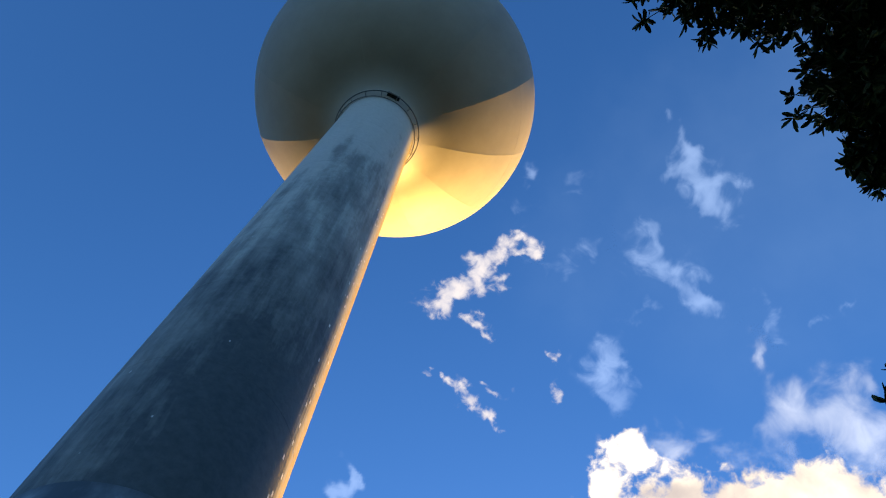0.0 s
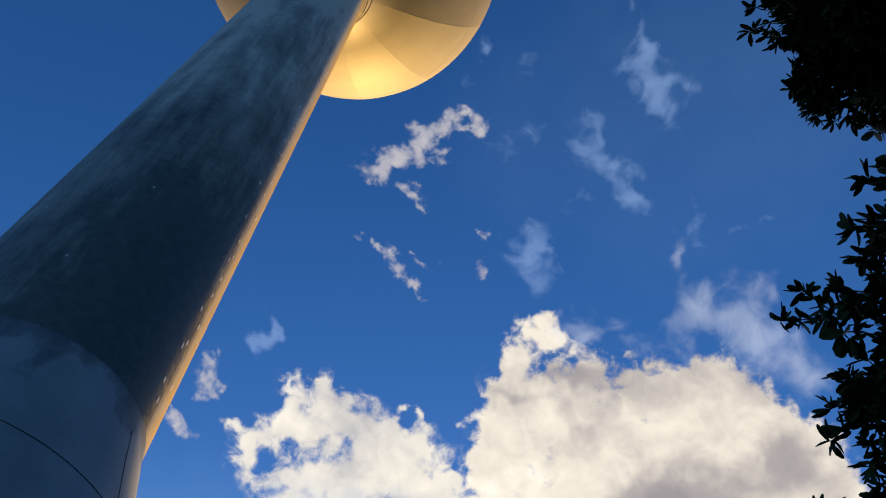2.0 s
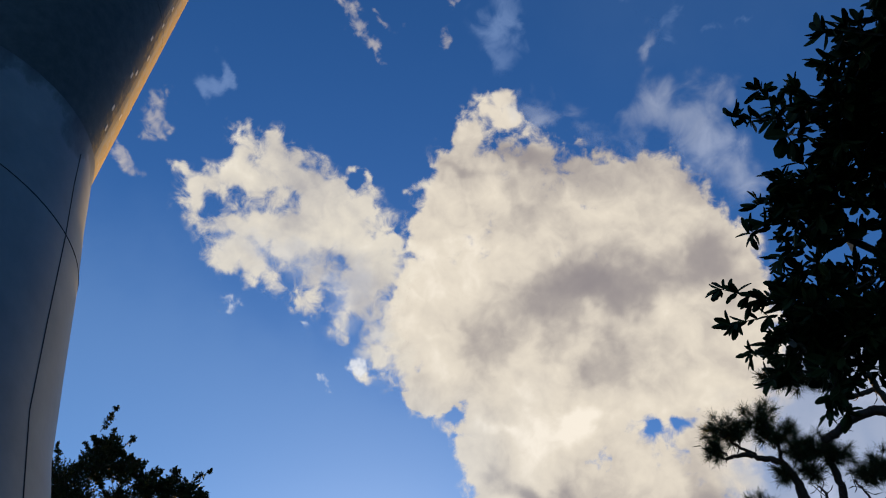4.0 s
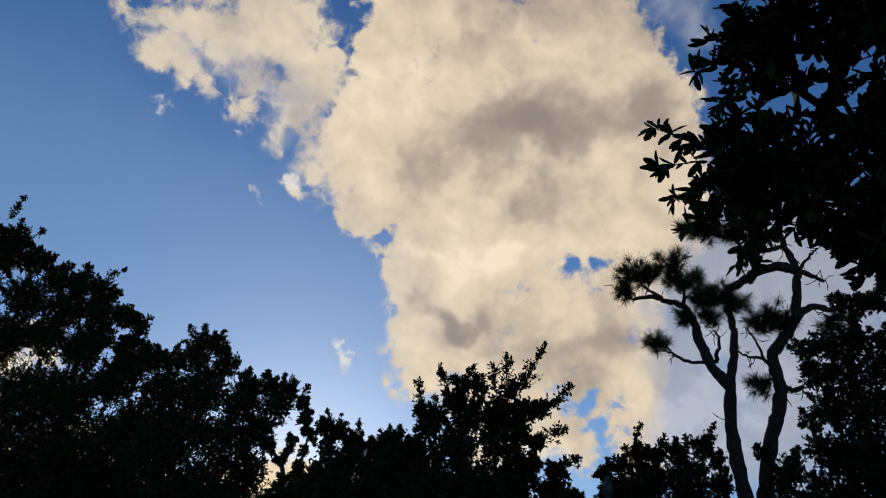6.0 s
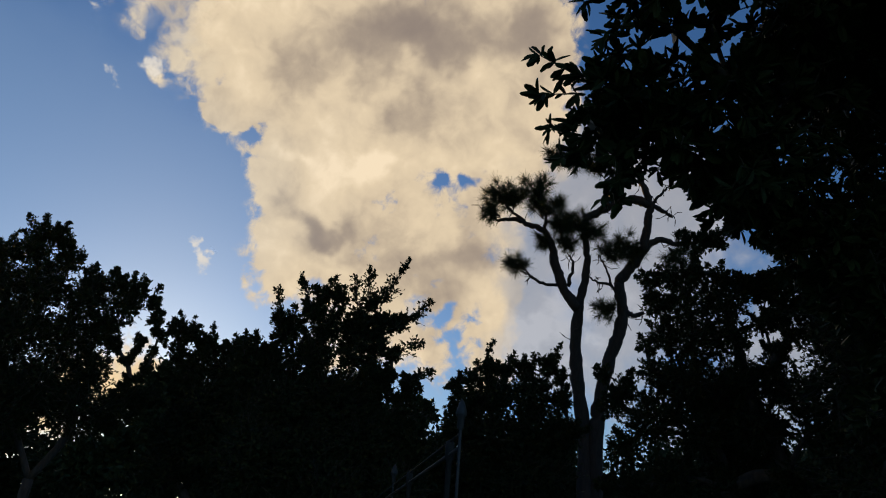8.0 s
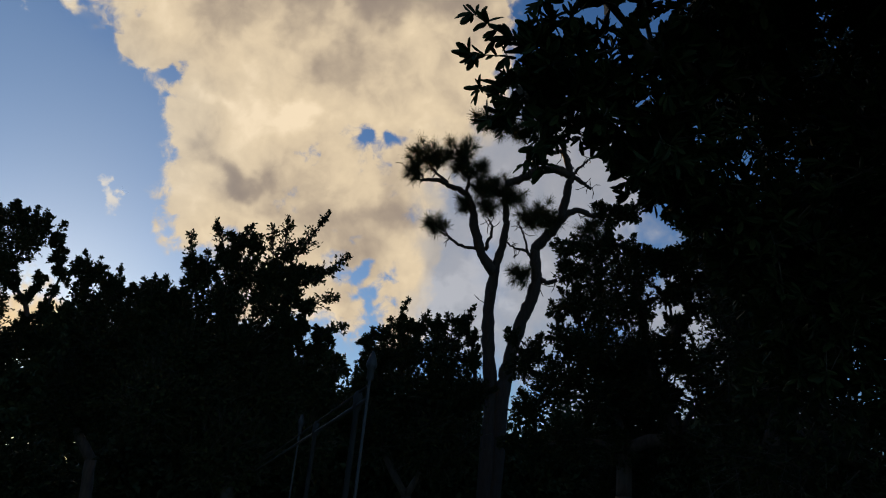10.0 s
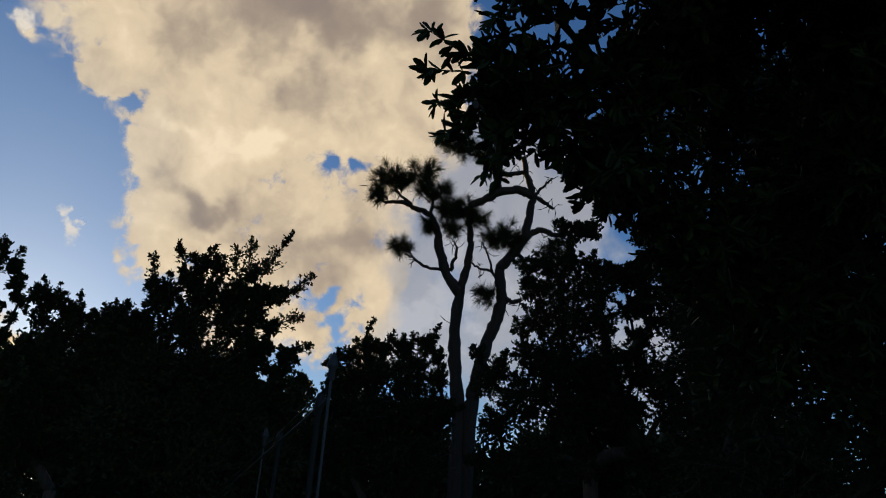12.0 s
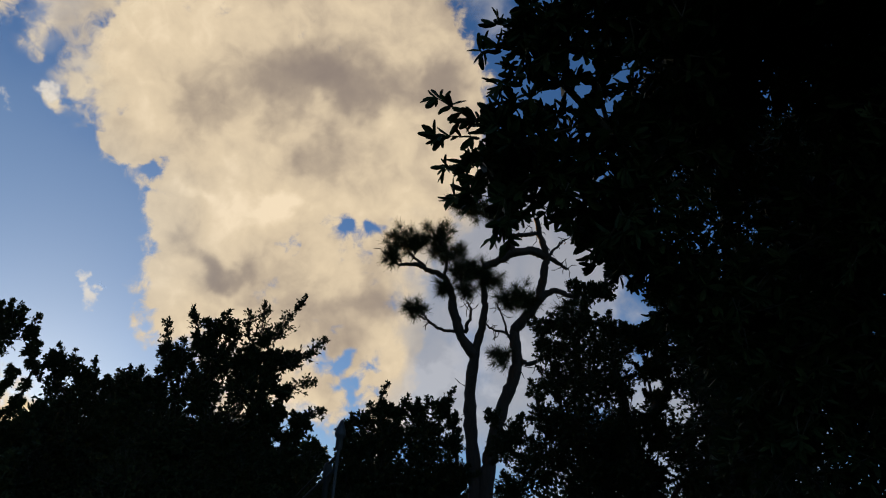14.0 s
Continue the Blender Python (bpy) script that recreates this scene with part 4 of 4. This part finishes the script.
broadleaf("small_tree", "dark low tree between two larger ones", polar(-20, 0, 18), at((-23.8, 14.5, 18, 0.25), (-22.8, 14.3, 18, 0.25), (-21.4, 13.6, 18, 0.25), (-19.9, 13.3, 18, 0.26), (-18.7, 13.8, 18, 0.29), (-17.5, 13.2, 18, 0.26), (-23.4, 12.9, 18, 0.25), (-21.7, 12.2, 18, 0.48), (-19.6, 11.8, 18, 0.51), (-17.9, 11.6, 18, 0.52), (-23, 10.3, 18, 0.3), (-21.2, 9.4, 18, 0.76), (-18.3, 9.1, 18, 0.78), (-22.3, 7.1, 18, 0.68), (-19.8, 6.2, 18, 0.96), (-16.6, 6.2, 18, 0.84), (-22.6, 4.8, 18, 0.67)),
    OAK_LEAF, 13, density=1100, size=0.065, trunk=0.15, core=3400, shoots=shoots(18, 0.07, (-21.1, 14, -21.4, 15.3), (-19.4, 13.8, -19.6, 14.7), (-18.1, 14.1, -18.2, 15.1), (-23.4, 14.8, -23.8, 15.7), (-22.2, 14.4, -22.4, 15)))
broadleaf("shrub_tree", "spiky upright tree with leafy shoots at its top", polar(-11, 0, 12.5), at((-16.1, 14.9, 12.5, 0.24), (-16.6, 16.3, 12.5, 0.11), (-15.5, 15.9, 12.5, 0.16), (-14.3, 17.2, 12.5, 0.19), (-13.7, 18.3, 12.5, 0.15), (-12.3, 18.2, 12.5, 0.15), (-13.1, 16.2, 12.5, 0.33), (-10.7, 16.7, 12.5, 0.29), (-10, 18.1, 12.5, 0.12), (-8.7, 16.7, 12.5, 0.22), (-7.6, 16.7, 12.5, 0.13), (-8.9, 15.3, 12.5, 0.2), (-10.3, 14.5, 12.5, 0.41), (-13.9, 13.8, 12.5, 0.43), (-16.5, 13, 12.5, 0.29), (-17.9, 12.9, 12.5, 0.21))
    + at((-7.8, 14.5, 12.5, 0.13), (-7.8, 13.1, 12.5, 0.13), (-6.1, 12.4, 12.5, 0.19), (-6.8, 11.1, 12.5, 0.18), (-9, 12.3, 12.5, 0.37), (-11.7, 11, 12.5, 0.57), (-15.6, 10.5, 12.5, 0.55), (-5, 10.8, 12.5, 0.08), (-5.4, 10, 12.5, 0.13), (-7.6, 9.6, 12.5, 0.27), (-9.6, 8.2, 12.5, 0.57), (-14.1, 7.2, 12.5, 0.68), (-5.7, 8.2, 12.5, 0.33), (-18.6, 13.6, 12.5, 0.14), (-18.7, 11.7, 12.5, 0.23)) + at((-11.5, 4, 12.5, 0.82), (-6.6, 4.7, 12.5, 0.58), (-16.9, 6.5, 12.5, 0.7)), SHRUB_LEAF, 14, density=1300, size=0.06, trunk=0.12, lift=0.6, core=3400,
    shoots=shoots(12.4, 0.12, (-9.2, 18, -7.2, 21.7), (-10.1, 18.3, -10.3, 20.9), (-10.9, 17.8, -11.4, 20.1), (-14.5, 17.6, -15.5, 19.7), (-13.7, 18.2, -12.9, 19.8), (-12.3, 18.2, -12.3, 19.2), (-16.5, 15.7, -17.2, 18.5), (-15.5, 15.8, -15.7, 17.3), (-7.6, 16.5, -5.2, 18.7), (-7.9, 14.6, -5.5, 15.7), (-6.6, 12.6, -4.6, 13.5), (-17.9, 13.4, -18.2, 14.8), (-8.2, 16.4, -6.4, 17.5), (-9.5, 17.7, -8.9, 19.4), (-18.8, 13.5, -19.1, 14.2), (-6.2, 10.2, -4, 10.3)))
broadleaf("small_tree", "dark bushy tree with one taller shoot", polar(1.5, 0, 16), at((-2.7, 12.5, 16, 0.16), (-1.5, 13.1, 16, 0.22), (-0.2, 13.9, 16, 0.21), (1.1, 13.8, 16, 0.2), (2.6, 13.9, 16, 0.23), (4.2, 14.2, 16, 0.23), (5.2, 13.4, 16, 0.17), (-1.7, 11.3, 16, 0.39), (0.4, 12, 16, 0.5), (3, 12.2, 16, 0.5), (5.3, 11.7, 16, 0.26), (-2.3, 9.6, 16, 0.44), (0.3, 9.1, 16, 0.71), (3.7, 9.3, 16, 0.72), (5.7, 9.4, 16, 0.37), (-1.1, 6, 16, 0.76), (3.1, 5.9, 16, 1.03), (-3.7, 7, 16, 0.51)), SHRUB_LEAF, 15, density=1100, size=0.065, trunk=0.14, core=3400,
    shoots=shoots(16, 0.08, (-0.5, 14.2, -0, 16), (1.1, 14.2, 1.7, 15.2), (4.5, 14.4, 5.2, 15.8), (-1.1, 13.6, -1.2, 14.5), (3.3, 14.4, 3.1, 15.1), (-2.3, 12.9, -2.5, 13.5)))
broadleaf("oak_tree", "dense dark oak speckled with small gaps of sky", polar(16, 0, 15), at((12, 20.5, 15, 0.23), (13.6, 20.8, 15, 0.28), (15.2, 20.9, 15, 0.28), (17, 20.5, 15, 0.24), (12.5, 18.8, 15, 0.28), (14.7, 18.8, 15, 0.53), (17.4, 18.8, 15, 0.47), (19.1, 19.6, 15, 0.19), (12.9, 16.6, 15, 0.34), (11.6, 15.8, 15, 0.17), (15.1, 16.1, 15, 0.58), (17.7, 16.3, 15, 0.41), (12.1, 13.9, 15, 0.34), (14.7, 13.1, 15, 0.64), (18.1, 13.2, 15, 0.57), (20.2, 13.8, 15, 0.29))
    + at((10, 12.7, 15, 0.28), (8.3, 13.7, 15, 0.18), (9.1, 11.7, 15, 0.34), (11.7, 10.5, 15, 0.53), (15.1, 9.9, 15, 0.57), (18.8, 10, 15, 0.56), (21.8, 12.2, 15, 0.47), (23.6, 16.2, 15, 0.23), (23.6, 19.5, 15, 0.45), (25.4, 17.8, 15, 0.56), (25, 13.4, 15, 0.66), (22.8, 10.2, 15, 0.51), (9.9, 8.4, 15, 0.42), (13.1, 6.6, 15, 0.49), (16.7, 6, 15, 0.35), (20.3, 6.9, 15, 0.34)) + at((24.7, 8.7, 15, 0.63), (8.5, 6.1, 15, 0.19), (15.6, 22.8, 15, 0.22), (14.7, 23.6, 15, 0.14), (17, 23, 15, 0.15), (22.3, 22, 15, 0.37), (20.5, 20.4, 15, 0.09), (21.6, 16.3, 15, 0.19), (20.3, 17.5, 15, 0.19), (20.7, 15.3, 15, 0.19), (22.7, 18.3, 15, 0.18), (20.8, 19.2, 15, 0.13), (28.4, 16, 15, 1.11), (28.5, 10.2, 15, 1.08), (27.7, 21.3, 15, 0.75), (21.8, 6, 15, 0.31), (10.6, 5.5, 15, 0.33), (17.2, 23.4, 15, 0.22), (21.2, 22.7, 15, 0.27), (21.3, 20, 15, 0.29), (19.7, 19.7, 15, 0.21), (21.2, 17.6, 15, 0.27), (18.2, 20.2, 15, 0.15), (20.3, 19.2, 15.5, 0.23), (19.8, 17.2, 15.5, 0.23), (20.3, 15.1, 15.5, 0.25), (20.3, 12.5, 15.5, 0.28), (20, 10.1, 15.5, 0.27)) + scatter(np.random.default_rng(41), 15, (12.5, 27), (0.5, 17), (15.4, 16.8), (0.5, 0.8)), OAK_LEAF, 16, density=1100, size=0.062, trunk=0.2, core=2200)
broadleaf("oak_tree", "broad dark oak behind the magnolia", polar(31, 0, 13), scatter(np.random.default_rng(5), 40, (26.5, 46), (1, 32), (11.5, 13.5), (0.8, 1.3)), OAK_LEAF, 17, density=600, size=0.075, trunk=0.25, core=500)
broadleaf("magnolia_tree", "large southern magnolia with long leathery leaves", polar(40, 0, 7.8), at(
    (8, 35.4, 6.2, 0.2), (7.6, 33, 6.2, 0.22), (13.2, 47.6, 5.9, 0.14), (8.8, 31.1, 6.2, 0.32), (9.6, 29.6, 6.2, 0.18), (11.8, 34.4, 6.1, 0.38), (12, 41.6, 6, 0.22), (11.4, 39.4, 6, 0.2), (14.4, 38.4, 6.1, 0.13), (15, 42.2, 6, 0.34),
    (14, 31.8, 6.3, 0.46), (18.5, 30, 6.4, 0.48), (18.5, 34.6, 6.2, 0.3), (19.5, 47.8, 5.8, 0.32), (19.5, 44.2, 6, 0.38))
    + at((25, 50, 5.8, 0.26), (29, 51.4, 5.7, 0.28), (34, 51.4, 5.6, 0.36), (36.7, 55.7, 9.1, 0.55), (35.0, 60.1, 8.9, 0.45),
    (38.1, 64.4, 8.7, 0.39), (43.9, 62.5, 8.5, 0.49), (51.0, 68.0, 8.5, 0.49), (49.5, 71.3, 8.5, 0.36), (52.1, 75.6, 8.5, 0.42), (64.0, 76.4, 8.5, 0.65), (18.5, 26.6, 6.8, 0.34), (22, 26, 7, 0.42), (26, 22, 7.2, 0.55), (24.5, 19.5, 7.2, 0.3), (24, 46, 6, 0.5), (24, 39, 6.3, 0.45), (22, 33, 6.5, 0.5), (20, 24.6, 6.9, 0.28), (17, 28.4, 6.6, 0.28), (23.5, 23, 7, 0.36))
    + at((17.5, 38.1, 6.6, 0.07), (18.9, 40.2, 6.6, 0.08), (27.2, 27.9, 7.5, 0.25), (29.6, 29.2, 7.5, 0.27), (30.4, 60.8, 8.6, 0.19), (29.9, 58.3, 8.6, 0.2), (33.9, 58.3, 8.6, 0.3), (34.3, 63.5, 8.6, 0.19), (35.6, 61.1, 8.6, 0.33), (29.9, 55.9, 8.6, 0.12), (29.1, 60.5, 8.6, 0.18), (29.2, 61.8, 8.6, 0.11), (27.3, 59.4, 8.6, 0.09))
    + scatter(np.random.default_rng(3), 18, (24, 48), (30, 45), (6.4, 7.6), (0.5, 0.7)) + scatter(np.random.default_rng(4), 30, (38, 72), (43, 56), (5.8, 7.2), (0.45, 0.7))
    + scatter(np.random.default_rng(7), 14, (29, 58), (8, 30), (7.4, 8.6), (0.6, 0.9)) + scatter(np.random.default_rng(8), 18, (52, 88), (57, 74), (8.4, 9.6), (0.6, 0.95)) + scatter(np.random.default_rng(9), 14, (40, 56), (53, 64), (8.4, 9.4), (0.5, 0.8)),
    MAGNOLIA_LEAF, 18, density=300, leaves=10, size=0.132, aspect=0.35, trunk=0.2, whorl=True, spread=0.75, core=160, single=300,
    shoots=shoots(6.1, 0.05, (6.5, 35.6, 2.4, 37.4), (6.4, 34.6, 2.6, 34.6), (7, 33, 3.6, 32.2), (7.5, 31, 4.6, 30), (11, 42, 6.4, 40.8), (11.5, 42.5, 7.9, 42.8), (12.5, 42.5, 10.8, 44), (18, 47.8, 12.8, 47.9), (13.4, 48, 8.2, 49.6), (13.6, 48, 12, 50.8), (11, 40, 8.3, 38.4),
                  (10.4, 35.5, 8.2, 37.2), (9.3, 29, 8.2, 26.9), (9.6, 29, 9.4, 26.6))
    + shoots(5.5, 0.05, (25.0, 50.0, 19.4, 50.6), (25.5, 50.4, 20.6, 52.9), (29.0, 51.6, 25.6, 55.0), (34.0, 52.0, 30.0, 54.4))
    + shoots(8.6, 0.06, (35.5, 60.1, 26.8, 61.8), (35.5, 59.1, 27.3, 59.0), (38.1, 64.5, 29.8, 66.5), (39.0, 64.9, 33.1, 67.4), (49.6, 71.2, 39.9, 70.8), (49.5, 72.1, 37.8, 74.2), (52.3, 75.7, 37.2, 79.1), (52.6, 77.2, 44.6, 80.2)))


def pine(name, label, foot, stems, pads, seed):
    rng = np.random.default_rng(seed)
    root = thing(name, label, "pine tree", (foot[0], foot[1], 0))
    o = Vector((foot[0], foot[1], 0))
    pieces = []
    for pts, r0, r1 in stems:
        ln = bent([p - o for p in pts], 6, 0.014, rng)
        pieces.append(tube(ln, list(np.linspace(r0 * 1.12, r1 * 1.12, len(ln)) * rng.uniform(0.88, 1.12, len(ln))), 9))
    part("trunk", mesh_from("trunk", *pieces[0], PINE_BARK, True), root, "bare crooked trunk")
    for p in pieces[1:]:
        part("limb", mesh_from("limb", *p, PINE_BARK, True), root)
    starts, ends, pos, dirs = [], [], [], []
    # bare twigs along the limbs
    for v, _ in pieces:
        v = np.array(v)
        hold = v[rng.integers(len(v) // 2, len(v), 6)]
        d = unit(rng.normal(0, 1, hold.shape) + np.array((0, 0, 0.25)))
        mid = hold + d * rng.uniform(0.12, 0.25, (6, 1))
        tip = mid + unit(d + rng.normal(0, 0.5, d.shape)) * rng.uniform(0.1, 0.25, (6, 1))
        starts += [hold, mid]
        ends += [mid, tip]
    for c, r, hub in pads:
        r = r * 1.06
        c, hub = np.array(c - o), np.array(hub - o)
        k = int(31 * r / 0.6)
        d = unit(rng.normal(0, 1, (k, 3)) * np.array((1, 1, 0.75)))
        tip = c + d * r * rng.uniform(0.3, 1.2, (k, 1))
        root_end = hub + (c - hub) * rng.uniform(0.2, 0.8, (k, 1))
        starts.append(root_end)
        ends.append(tip)
        w = unit(tip - root_end)
        m = 76
        back = rng.random((k, m, 1)) * 0.14
        pos.append((tip[:, None] - w[:, None] * back).reshape(-1, 3))
        dirs.append(unit(w[:, None] * 0.55 + rng.normal(0, 0.6, (k, m, 3))).reshape(-1, 3))
    tagged(part("twigwork", mesh_from("twigwork", *sticks(np.concatenate(starts), np.concatenate(ends), 0.02), PINE_BARK), root), kind="stuff")
    pos, dirs = np.concatenate(pos), np.concatenate(dirs)
    v, f = sticks(pos, pos + dirs * rng.uniform(0.18, 0.36, (len(pos), 1)), 0.0052)
    tagged(part("needles", mesh_from("needles", v, f, NEEDLE), root, "tufts of long dark needles"), kind="stuff")
    return root


def P(b, r, d=24.0):
    return polar(b, r, d)


pine("pine_tree", "slender crooked pine with tufted needles", polar(6.6, 0, 24), [
    ((P(6.9, -4.4, 23.7), P(7.1, 7.8), P(6.6, 12.7), P(6.4, 15.6), P(6.6, 18.6)), 0.21, 0.15),
    ((P(6.6, 18.4), P(5.5, 19.8), P(4.8, 21.6), P(4.4, 23.1), P(3.7, 24.3), P(2.5, 24.7), P(1.2, 25.1), P(-0.1, 24.9)), 0.16, 0.04),
    ((P(6.6, 18.4), P(7.1, 20.5), P(7.3, 22.5), P(6.9, 24.6)), 0.14, 0.07),
    ((P(3.8, 24.4), P(4, 25.8), P(3.2, 27.1)), 0.055, 0.02),
    ((P(2.2, 24.9), P(0.8, 25.9), P(0.2, 26.7)), 0.05, 0.02),
    ((P(-0, 24.9), P(-0.9, 25.4), P(-1.5, 25.8)), 0.035, 0.015),
    ((P(5.7, 20), P(3.8, 20.3), P(2.6, 20.9), P(1.8, 21.3)), 0.055, 0.02),
    ((P(5.8, 20.1), P(6.2, 21.6), P(5.9, 22.4)), 0.06, 0.02)], [
    (P(-0.1, 26.9), 0.40, P(1.2, 25.5)), (P(1.2, 26.6), 0.40, P(1.2, 25.5)), (P(3.1, 27.5), 0.40, P(3.7, 25.4)), (P(3.4, 26.2), 0.36, P(3.7, 24.8)), (P(-0.8, 25.7), 0.31, P(0.4, 25.0)), (P(4.8, 26.2), 0.23, P(3.9, 25.2)),
    (P(5.2, 24.8), 0.43, P(5.3, 23.3)), (P(6.6, 24.8), 0.43, P(7.0, 23.4)), (P(7.9, 24.2), 0.33, P(7.1, 23.4)), (P(5.7, 23.3), 0.31, P(6.0, 22.5)), (P(3.7, 23.5), 0.22, P(4.5, 22.8)), (P(1.7, 21.7), 0.34, P(2.9, 20.9))], 31)
pine("pine_tree", "leaning crooked pine with bare forked limbs", polar(8.0, 0, 24.4), [
    ((P(7.6, -4.4, 24.2), P(7.9, 8.2), P(8.1, 11.1), P(8.9, 14.5), P(9.7, 16.6), P(10, 18.4), P(9.7, 20.4)), 0.23, 0.14),
    ((P(9.7, 20.3), P(10.8, 21.5), P(11.9, 22.8), P(13, 23.4), P(14.2, 23), P(15.2, 23.1)), 0.16, 0.05),
    ((P(11.8, 22.7), P(12.1, 24.7), P(12.4, 26), P(11.8, 27.6), P(11.5, 28.9)), 0.13, 0.07),
    ((P(12.4, 26), P(11.1, 26.4), P(9.5, 26.2), P(8.4, 25.6), P(7, 25.1)), 0.125, 0.11),
    ((P(9.5, 26.2), P(9.4, 27.1), P(9, 28)), 0.10, 0.08),
    ((P(9.2, 27.5), P(10.4, 27.6), P(11.6, 27.7)), 0.065, 0.06),
    ((P(12.4, 26), P(13.3, 25.5), P(14.1, 25)), 0.08, 0.04),
    ((P(12.5, 26), P(13.4, 26.8), P(14, 27.3)), 0.05, 0.02),
    ((P(10, 18.3), P(10.8, 17.9), P(11.6, 18.1)), 0.09, 0.05),
    ((P(9.7, 19), P(9.2, 20.1), P(8.1, 20.4), P(7.1, 20.9)), 0.055, 0.02),
    ((P(9.2, 20.1), P(8.7, 21.6), P(8.2, 22.4)), 0.035, 0.015)], [
    (P(10.1, 23.1), 0.40, P(9.8, 21.8)), (P(9.2, 22.7), 0.33, P(8.8, 21.7)), (P(11.1, 22.4), 0.25, P(10.8, 21.5)), (P(8.7, 18.4), 0.33, P(9.7, 18.5)), (P(14.1, 22.2), 0.29, P(13.5, 23.0)),
    (P(4.8, 29.8), 0.29, P(6.3, 29.0)), (P(6.4, 29.6), 0.36, P(7.4, 28.6)), (P(7.8, 29.0), 0.33, P(8.9, 28.0))], 32)


def woods(name, label, seed, count, reach, rise, radius, density, size, bearing=(-75, 60)):
    """Low woods behind the trees, too far and dense to tell stem from stem."""
    rng = np.random.default_rng(seed)
    cl = scatter(rng, count, bearing, rise, reach, radius)
    a, b, pos, axis = sprays(rng, [(np.array(c), r) for c, r in cl], density, 9)
    ln = size * rng.uniform(0.7, 1.25, len(pos))
    me = leaf_mesh(name, pos, leaf_frames(rng, axis, 0.7), ln, ln * 0.6, OAK_LEAF, True)
    tagged(new(name, me), label, "woods", kind="stuff")


woods("thicket", "dark low woodland behind the nearer trees", 21, 52, (26, 30), (-3, 7.2), (1.5, 2.3), 55, 0.24, (-75, -33))
woods("thicket", "dark low woodland behind the nearer trees", 24, 130, (26, 30), (-3, 7.2), (1.5, 2.3), 55, 0.24, (-20, 60))
woods("thicket", "lower brushwood in a gap between the woods", 25, 20, (26, 30), (-4, 1.8), (1.0, 1.6), 60, 0.2, (-33, -20))
# belt added behind the nearer trees to keep the low sun off them
woods("sun_block_belt", "added belt of dark trees that blocks the low sun", 22, 210, (58, 64), (-1.5, 6.6), (1.8, 2.6), 20, 0.5)
# unseen taller wood, added to stop sun glints on the leaves
woods("sun_block_wood", "added unseen dark wood that blocks the low sun", 23, 90, (58, 64), (3, 10.5), (1.8, 2.5), 26, 0.5, (-24, -5))


# ---- fence ----
def fence():
    """A tubular fence that runs off from the lawn, its posts topped with pointed finials."""
    ang = radians(-12.5)
    way, side = Vector((math.sin(ang), math.cos(ang), 0)), Vector((math.cos(ang), -math.sin(ang), 0))
    start = Vector((HUB.x, HUB.y, 0)) + side * 0.68
    root = thing("fence", "dark tubular steel fence with pale pointed post finials", "fence", start + way * 4.2)
    o = start + way * 4.2
    pole = mesh_from("pole", *lathe([(0.008, 0.0), (0.008, 2.70)], 12), PALE_STEEL, True)
    fin = mesh_from("finial", *lathe([(0.013, 2.66), (0.018, 2.67), (0.018, 2.72), (0.027, 2.73), (0.029, 2.745), (0.016, 2.79), (0.003, 2.815)], 12), PALE_STEEL, True)
    body = mesh_from("post", *lathe([(0.015, 0.0), (0.015, 2.54), (0.024, 2.55), (0.024, 2.62), (0.018, 2.64), (0.004, 2.65)], 12), DARK_STEEL, True)
    for d in (3.85, 6.75):
        post = part("pole", pole, root, "thin pale galvanised pole")
        post.location = start + way * d - o
        part("finial", fin, post, "pale pointed metal finial")
    for d in (4.12, 5.7):
        part("post", body, root, "dark steel post with a round cap").location = start + way * d - o
    for z, r in ((2.64, 0.006), (2.57, 0.010), (1.3, 0.010), (0.2, 0.012)):
        line = [Vector((0, 0, z)) + way * d for d in np.linspace(-0.35, 12, 13)]
        part("rail", mesh_from("rail", *tube(line, [r] * 13, 8), PALE_STEEL if z == 2.57 else DARK_STEEL, True), root)


fence()
